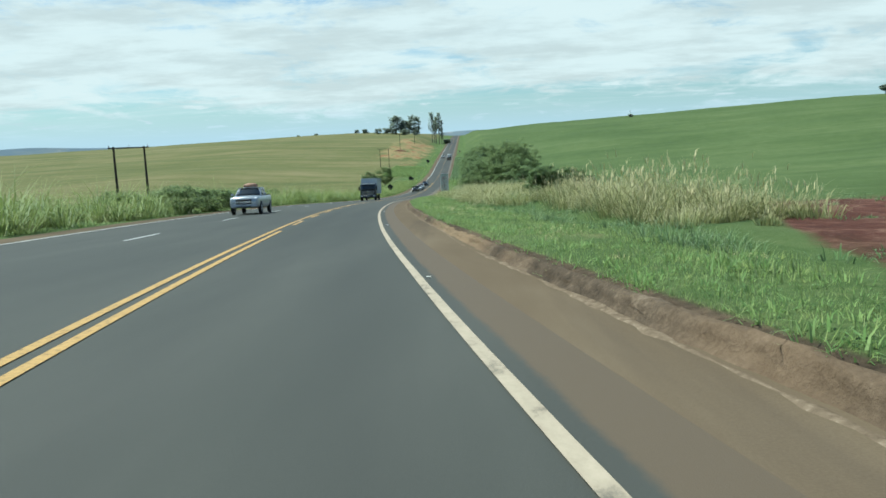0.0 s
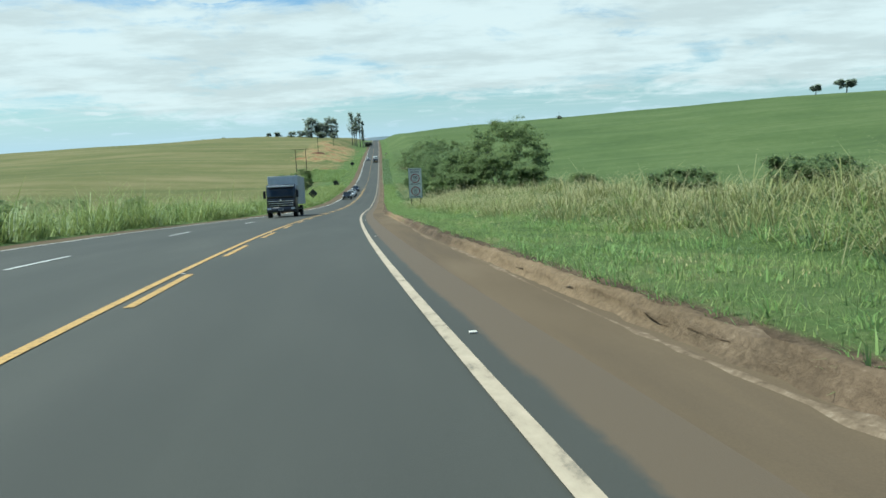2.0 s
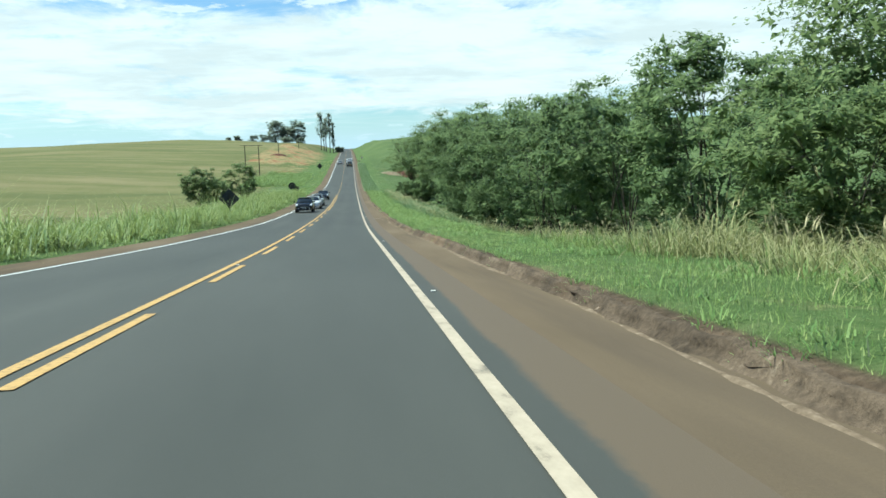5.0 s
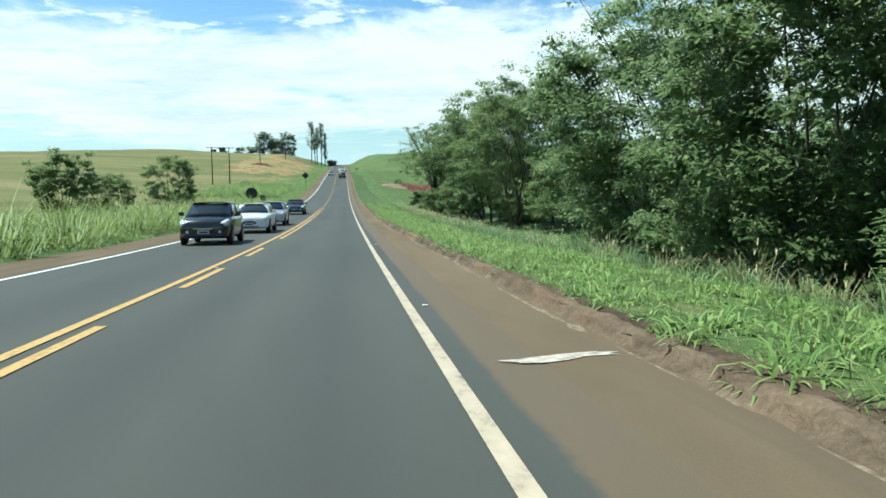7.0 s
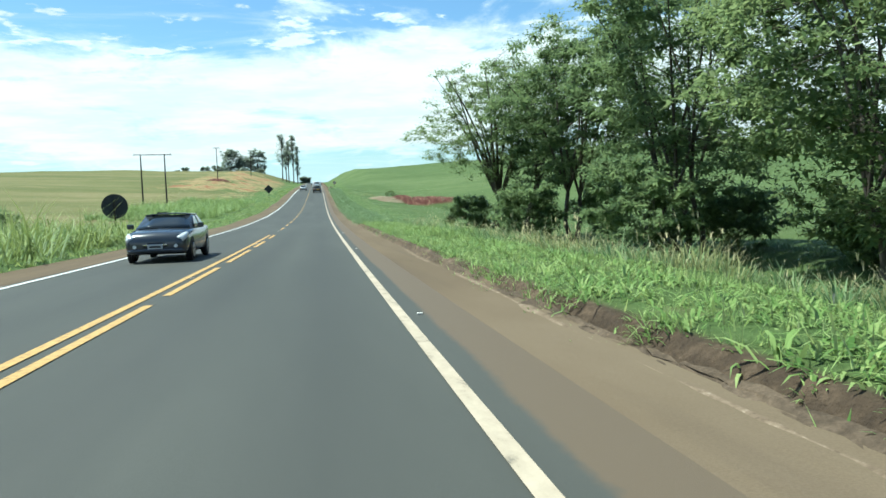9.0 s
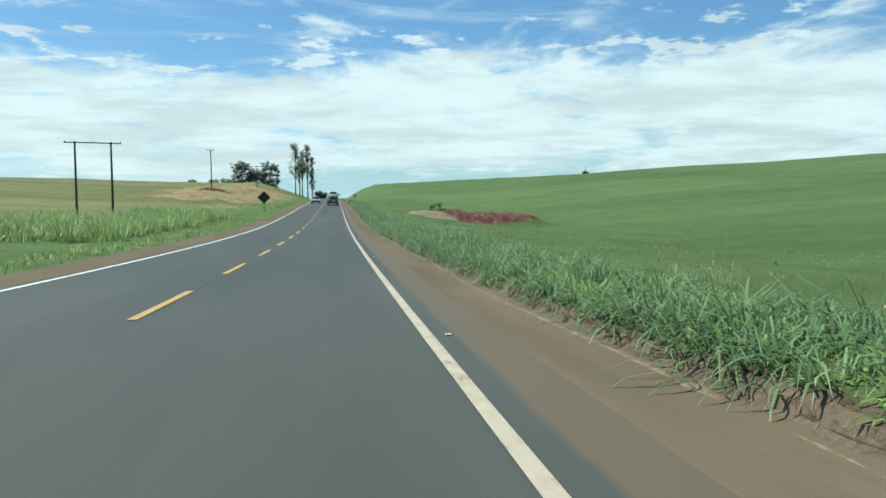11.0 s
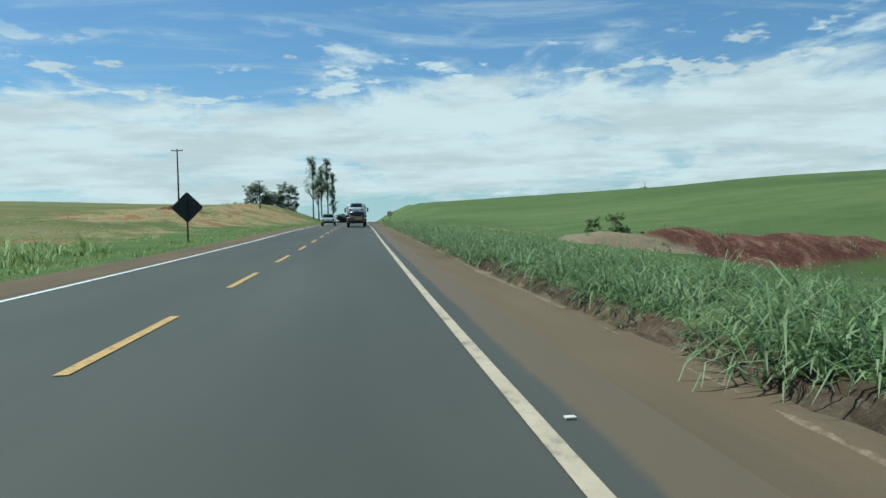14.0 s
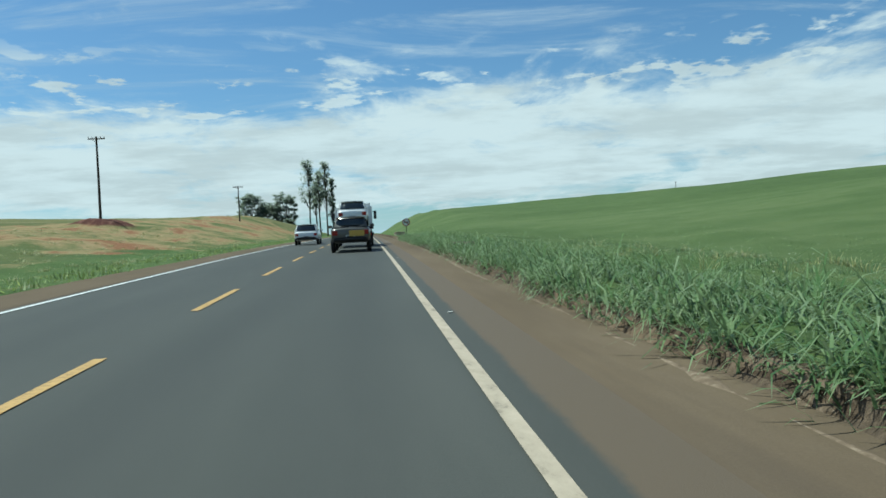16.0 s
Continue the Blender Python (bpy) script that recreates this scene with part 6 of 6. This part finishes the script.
    for s in (-1, 1):
        def wx(f):
            return s * (wb + (wr - wb) * f + 0.006 - 0.03 * (1 - f))
        for ya0, ya1, yb0, yb1, f0 in ((y0 - 0.26, y1 - 0.02, ym + 0.05, ym + 0.05, 0.06), (ym - 0.05, ym - 0.05, y3 + 0.22 if kind != "sedan" else y3 + 0.30, y2 + 0.06, 0.06)):
            zlo, zhi = bz + 0.04, zt - 0.08
            q = [(wx(0.06), ya0, zlo), (wx(0.06), yb0, zlo), (wx(0.88), yb1, zhi), (wx(0.88), ya1, zhi)]
            if s < 0:
                q = [q[1], q[0], q[3], q[2]]
            part("side_window", plate_between(*q, 0.012, 0.008, 3), M_glass, e)
        part("mirror", box(s * w + (0.02 if s > 0 else -0.20), s * w + (0.20 if s > 0 else -0.02), y0 - 0.42, y0 - 0.30, belt + 0.01, belt + 0.15, 0.03), mat, e)
        # headlamp: a lens that follows the front corner of the body, standing a little proud
        rows = []
        for f in np.linspace(0, 1, 7):
            g = 1.0 + f * 2.75
            i = min(int(g), 3)
            A, B = section(*nose[i]), section(*nose[i + 1])
            q = [Vector(A[k]).lerp(Vector(B[k]), g - i) for k in (4, 5, 6)]
            lo, mid, hi = q[0].lerp(q[1], 0.12 + 0.25 * (1 - f)), q[1], q[1].lerp(q[2], 0.25 + 0.55 * f)
            rows.append([Vector((s * v.x, v.y, v.z)) for v in (lo, lo.lerp(mid, 0.5), mid, hi)])
        mid_p = Vector((s * w * 0.45, hl - 0.55, hood - 0.32))
        lamp = loft([[v + (v - mid_p).normalized() * 0.018 for v in r] + [v - (v - mid_p).normalized() * 0.03 for v in r[::-1]] for r in rows])
        part("headlight", lamp, light, e, "clear headlamp")
        part("fog_lamp", disc(0.05, hl - 0.01, hl + 0.03, s * w * 0.62, zb + 0.24, 14), light, e)
        part("tail_light", box(min(s * w * 0.62, s * w * 0.90), max(s * w * 0.62, s * w * 0.90), -hl - 0.012, -hl + 0.12, deck - 0.34, deck - 0.14, 0.02), M_tail, e, "red tail lamp")
        part("door_handle", box(s * (w - 0.005) - 0.012, s * (w - 0.005) + 0.012, ym - 0.30, ym - 0.14, belt - 0.17, belt - 0.14, 0.005), M_chrome if kind == "pickup" else mat, e)
    gw, g0, g1 = (0.50, 0.50, 0.20) if kind in ("pickup", "suv") else (0.36, 0.46, 0.33)
    part("grille", plate_between((w * gw, hl + 0.036, hood - g0), (-w * gw, hl + 0.036, hood - g0), (-w * gw * 1.06, hl + 0.024, hood - g1), (w * gw * 1.06, hl + 0.024, hood - g1), 0.03, 0.01), M_trim, e)
    part("grille_bar", box(-w * gw, w * gw, hl + 0.03, hl + 0.06, hood - (g0 + g1) / 2 - 0.02, hood - (g0 + g1) / 2 + 0.02, 0.006), M_chrome, e)
    part("air_intake", box(-w * 0.5, w * 0.5, hl + 0.02, hl + 0.056, zb + 0.075, zb + 0.125, 0.01), M_trim, e)
    part("front_bumper", loft([section(hl - 0.22, w * 0.93, zb + 0.02, zb + 0.14, zb + 0.16), section(hl + 0.015, w * 0.83, zb + 0.06, zb + 0.14, zb + 0.17), section(hl + 0.05, w * 0.6, zb + 0.08, zb + 0.13, zb + 0.16)]), mat, e)
    part("rear_bumper", loft([section(-hl - 0.05, w * 0.75, zb + 0.10, zb + 0.20, zb + 0.24), section(-hl + 0.02, w * 0.86, zb + 0.07, zb + 0.20, zb + 0.26), section(-hl + 0.25, w * 0.94, zb + 0.02, zb + 0.16, zb + 0.2)]), M_trim, e)
    for yy, zz, d in ((hl + 0.052, zb + 0.235, 1), (-hl - 0.01, deck - 0.40, -1)):
        pl = part("number_plate", box(-0.20, 0.20, yy - 0.008, yy + 0.008, zz - 0.065, zz + 0.065, 0.004), M_plate, e)
        part("dark_bar", box(-0.15, 0.15, yy + d * 0.009 - 0.001, yy + d * 0.009 + 0.001, zz - 0.03, zz + 0.02), M_trim, pl)
    ta, ra = wheel_mesh(wheel, 0.21)
    for s in (-1, 1):
        for yy in (hl * 0.63, -hl * 0.60):
            # black disc on the uncut flank imitates the shaded wheel opening
            arch = bmesh.new()
            bmesh.ops.create_cone(arch, cap_ends=True, segments=28, radius1=wheel + 0.045, radius2=wheel + 0.045, depth=0.10,
                                  matrix=Matrix.Translation((s * (w - 0.058), yy, wheel + 0.02)) @ Matrix.Rotation(radians(90), 4, "Y"))
            part("wheel_well_shade", arch, M_trim, e)
            wh = part("wheel", ta, None, e)
            wh.name = "wheel"
            wh.location = (s * (w - 0.092), yy, wheel)
            rm = part("rim", ra, None, wh)
    if kind == "pickup":
        bed = box(-w * 0.88, w * 0.88, -hl + 0.12, y3 - 0.06, belt - 0.02, belt + 0.035, 0.01)
        part("bed_cover", bed, M_trim, e)
        part("bull_bar", box(-w * 0.7, w * 0.7, hl + 0.02, hl + 0.06, zb + 0.33, zb + 0.37, 0.012), M_chrome, e)
    return e


M_cloth = Mat("pink_brown_load_cover", 0.9)
cc_ = M_cloth.noise(7, 4, 0.6, world=False)
M_cloth.color(M_cloth.ramp(cc_, (0.35, (0.25, 0.14, 0.09)), (0.5, (0.42, 0.24, 0.17)), (0.7, (0.50, 0.38, 0.28)))).bump(cc_, 0.8, 0.05)

pk = car("pickup_truck", 31.7, -5.2, True, "silver double cab pickup truck with a roof load", P_silver, L=5.2, W=1.90, H=1.80, belt=1.20, kind="pickup", wheel=0.39)
# covered bundle on the roof of the pickup
bm = bmesh.new()
bmesh.ops.create_icosphere(bm, subdivisions=3, radius=1.0)
rng = np.random.RandomState(3)
for v in bm.verts:
    k = 1 + 0.10 * math.sin(v.co.x * 7) * math.sin(v.co.y * 6 + 1) + 0.05 * math.sin(v.co.z * 11 + v.co.x * 5)
    v.co = Vector((math.copysign(abs(v.co.x) ** 0.7, v.co.x) * 0.44 * k, math.copysign(abs(v.co.y) ** 0.7, v.co.y) * 0.55 * k, v.co.z * 0.18 * k))
for f in bm.faces:
    f.smooth = True
load = new("roof_bundle", bpy.data.meshes.new("roof_bundle"))
bm.to_mesh(load.data)
bm.free()
load.data.materials.append(M_cloth.m)
load.matrix_basis = pk.matrix_basis @ pose(0, 0.0, 1.85)
tagged(load, "pinkish brown covered bundle tied on a pickup roof", "bundle")

car("hatchback_car", 188.3, -2.05, True, "black hatchback car with clear headlamps", P_black, L=4.0, W=1.74, H=1.53, belt=0.98, kind="hatch")
car("sedan_car", 198.5, -1.75, True, "white sedan car with a chrome grille bar", P_white, L=4.6, W=1.80, H=1.47, belt=0.94, kind="sedan", wheel=0.33)
car("hatchback_car", 208.5, -1.75, True, "silver hatchback car in the far lane", P_silver, L=3.9, W=1.68, H=1.50, belt=0.96, kind="hatch")
car("sedan_car", 233.0, -1.9, True, "dark blue grey sedan car in the far lane", P_dark, L=4.5, W=1.76, H=1.42, belt=0.92, kind="sedan")
car("suv_car", 430.0, -1.8, False, "white sport utility car seen from behind", P_white, L=4.4, W=1.82, H=1.62, belt=1.02, kind="suv", wheel=0.35)
gp = car("pickup_truck", 406.0, 2.0, False, "dusty brown grey pickup truck seen from behind", P_grey, L=4.9, W=1.80, H=1.66, belt=1.10, kind="pickup", wheel=0.35)
M_yel = paint("yellow_panel_paint", (0.50, 0.32, 0.05), 0.5)
part("tailgate_panel", box(-0.05, 0.62, -2.50, -2.475, 0.72, 0.98, 0.006), M_yel, gp, "yellow tailgate panel")


def box_truck(y, u):
    e = place_vehicle("box_truck", y, u, True, "dark navy box truck with a pale grey cargo box", "truck")
    w = 1.16
    # cab
    cab = [[(-w, 2.1, 0.75), (w, 2.1, 0.75), (w, 2.1, 2.55), (-w, 2.1, 2.55)], [(-w, 3.55, 0.55), (w, 3.55, 0.55), (w * 0.98, 3.45, 2.62), (-w * 0.98, 3.45, 2.62)],
           [(-w * 0.99, 3.82, 0.50), (w * 0.99, 3.82, 0.50), (w * 0.97, 3.62, 2.45), (-w * 0.97, 3.62, 2.45)], [(-w * 0.93, 3.95, 0.55), (w * 0.93, 3.95, 0.55), (w * 0.94, 3.88, 1.45), (-w * 0.94, 3.88, 1.45)]]
    part("cab", loft(cab), P_navy, e)
    part("windscreen", plate_between((w * 0.93, 3.955, 1.52), (-w * 0.93, 3.955, 1.52), (-w * 0.9, 3.68, 2.38), (w * 0.9, 3.68, 2.38), 0.015, 0.05), M_glass, e)
    part("visor", box(-w * 0.92, w * 0.92, 3.66, 3.80, 2.42, 2.54, 0.03), P_white, e, "white sun visor")
    for k, zz in enumerate((0.92, 1.10, 1.28)):
        part("grille_bar", box(-w * 0.86, w * 0.86, 3.95, 4.0, zz, zz + 0.05, 0.01), M_chrome, e)
    part("grille", box(-w * 0.84, w * 0.84, 3.93, 3.97, 0.85, 1.40, 0.02), M_trim, e)
    part("badge", disc(0.09, 3.99, 4.02, 0, 1.36, 20), M_chrome, e)
    part("bumper", loft([[(-w, 3.7, 0.42), (w, 3.7, 0.42), (w, 3.7, 0.82), (-w, 3.7, 0.82)], [(-w * 0.97, 4.02, 0.40), (w * 0.97, 4.02, 0.40), (w * 0.97, 4.0, 0.80), (-w * 0.97, 4.0, 0.80)]]), P_navy, e)
    pl = part("number_plate", box(-0.22, 0.22, 4.02, 4.04, 0.55, 0.68, 0.004), M_plate, e)
    part("dark_bar", box(-0.16, 0.16, 4.041, 4.044, 0.59, 0.64), M_trim, pl)
    for s in (-1, 1):
        part("headlight", box(s * 0.93 - 0.15, s * 0.93 + 0.15, 3.985, 4.03, 0.62, 0.78, 0.02), M_lamp, e, "clear headlamp")
        part("side_window", plate_between(*((s * (w + 0.008), 3.45, 1.55), (s * (w + 0.008), 2.45, 1.55), (s * (w + 0.004), 2.5, 2.32), (s * (w + 0.004), 3.35, 2.32))[::1 if s > 0 else -1], 0.012, 0.0, 2), M_glass, e)
        part("mirror", box(s * (w + 0.14) - 0.10, s * (w + 0.14) + 0.10, 3.60, 3.68, 1.55, 2.15, 0.03), M_trim, e)
        part("mirror_arm", box(min(s * w, s * (w + 0.14)), max(s * w, s * (w + 0.14)), 3.62, 3.65, 2.12, 2.15), M_trim, e)
        part("mudguard", box(s * 0.82 - 0.2, s * 0.82 + 0.2, -2.9, -2.85, 0.25, 0.75), M_trim, e)
        part("side_rail", box(s * 1.1 - 0.03, s * 1.1 + 0.03, -1.0, 1.9, 0.55, 0.68, 0.01), M_trim, e)
    M_cargo = Mat("pale_grey_cargo_sheet", 0.45, 0.1)
    q = M_cargo.noise(1.3, 5, 0.6, (1, 1, 0.3), world=False)
    M_cargo.color(M_cargo.ramp(q, (0.3, (0.44, 0.48, 0.50)), (0.7, (0.60, 0.63, 0.64))))
    bm = box(-1.22, 1.22, -3.6, 1.95, 1.0, 3.35, 0.03)
    bx = part("cargo_box", bm, M_cargo, e, "pale grey cargo box")
    for k in range(12):
        yy = -3.4 + 0.46 * k
        for s in (-1, 1):
            part("side_rib", box(s * 1.228 - 0.006, s * 1.228 + 0.006, yy - 0.02, yy + 0.02, 1.06, 3.29), M_cargo, bx)
    part("chassis", box(-0.45, 0.45, -3.5, 3.4, 0.62, 0.98, 0.02), M_trim, e)
    ta, ra = wheel_mesh(0.46, 0.28)
    for s in (-1, 1):
        for yy in (2.85, -2.1):
            wh = part("wheel", ta, None, e)
            wh.location = (s * 0.98, yy, 0.46)
            part("rim", ra, None, wh)
        # black disc for the dark hollow around the front wheel
        arch = bmesh.new()
        bmesh.ops.create_cone(arch, cap_ends=True, segments=28, radius1=0.56, radius2=0.56, depth=0.16, matrix=Matrix.Translation((s * 1.095, 2.85, 0.52)) @ Matrix.Rotation(radians(90), 4, "Y"))
        part("wheel_well_shade", arch, M_trim, e)


box_truck(99.5, -3.0)


def carrier_truck(y, u):
    """Flatbed with a tall white cab guard, seen from behind; it carries a car."""
    e = place_vehicle("carrier_truck", y, u, False, "flatbed carrier truck with a white cab and wide mirrors", "truck")
    w = 1.12
    part("flatbed", box(-w, w, -3.4, 1.3, 0.98, 1.14, 0.02), M_trim, e)
    part("tail_bar", box(-w, w, -3.46, -3.38, 0.62, 0.78, 0.01), M_trim, e)
    cab = [[(-w * 0.96, 1.45, 0.7), (w * 0.96, 1.45, 0.7), (w * 0.92, 1.5, 2.55), (-w * 0.92, 1.5, 2.55)], [(-w * 0.96, 3.1, 0.6), (w * 0.96, 3.1, 0.6), (w * 0.9, 2.9, 2.6), (-w * 0.9, 2.9, 2.6)], [(-w * 0.9, 3.4, 0.6), (w * 0.9, 3.4, 0.6), (w * 0.88, 3.25, 1.5), (-w * 0.88, 3.25, 1.5)]]
    part("cab", loft(cab), P_white, e)
    part("rear_window", plate_between((-w * 0.6, 1.462, 1.75), (w * 0.6, 1.462, 1.75), (w * 0.58, 1.475, 2.25), (-w * 0.58, 1.475, 2.25), 0.01, 0, 2), M_glass, e)
    part("cab_guard", box(-w, w, 1.30, 1.36, 1.14, 2.35, 0.02), P_white, e, "white headboard behind the cab")
    part("front_window", plate_between((w * 0.86, 3.30, 1.55), (-w * 0.86, 3.30, 1.55), (-w * 0.84, 2.96, 2.45), (w * 0.84, 2.96, 2.45), 0.01, 0.03, 3), M_glass, e)
    for s in (-1, 1):
        part("mirror", box(s * (w + 0.20) - 0.09, s * (w + 0.20) + 0.09, 2.95, 3.03, 1.6, 2.1, 0.03), M_trim, e)
        part("mirror_arm", box(min(s * w * 0.9, s * (w + 0.2)), max(s * w * 0.9, s * (w + 0.2)), 2.97, 3.0, 2.05, 2.09), M_trim, e)
        part("tail_light", box(s * 0.85 - 0.14, s * 0.85 + 0.14, -3.49, -3.455, 0.65, 0.75, 0.006), M_tail, e, "red tail lamp")
    part("chassis", box(-0.42, 0.42, -3.3, 3.0, 0.6, 0.97, 0.02), M_trim, e)
    ta, ra = wheel_mesh(0.44, 0.28)
    for s in (-1, 1):
        for yy in (2.4, -1.7):
            wh = part("wheel", ta, None, e)
            wh.location = (s * 0.95, yy, 0.44)
            part("rim", ra, None, wh)
    return e


tr = carrier_truck(415.0, 2.0)
cargo = car("hatchback_car", 413.9, 2.0, False, "white hatchback car carried on a flatbed truck", P_white, L=4.0, W=1.70, H=1.50, belt=0.95, kind="hatch")
cargo.matrix_basis = tr.matrix_basis @ pose(0, -1.1, 1.14)
cargo["group"] = "carried load"
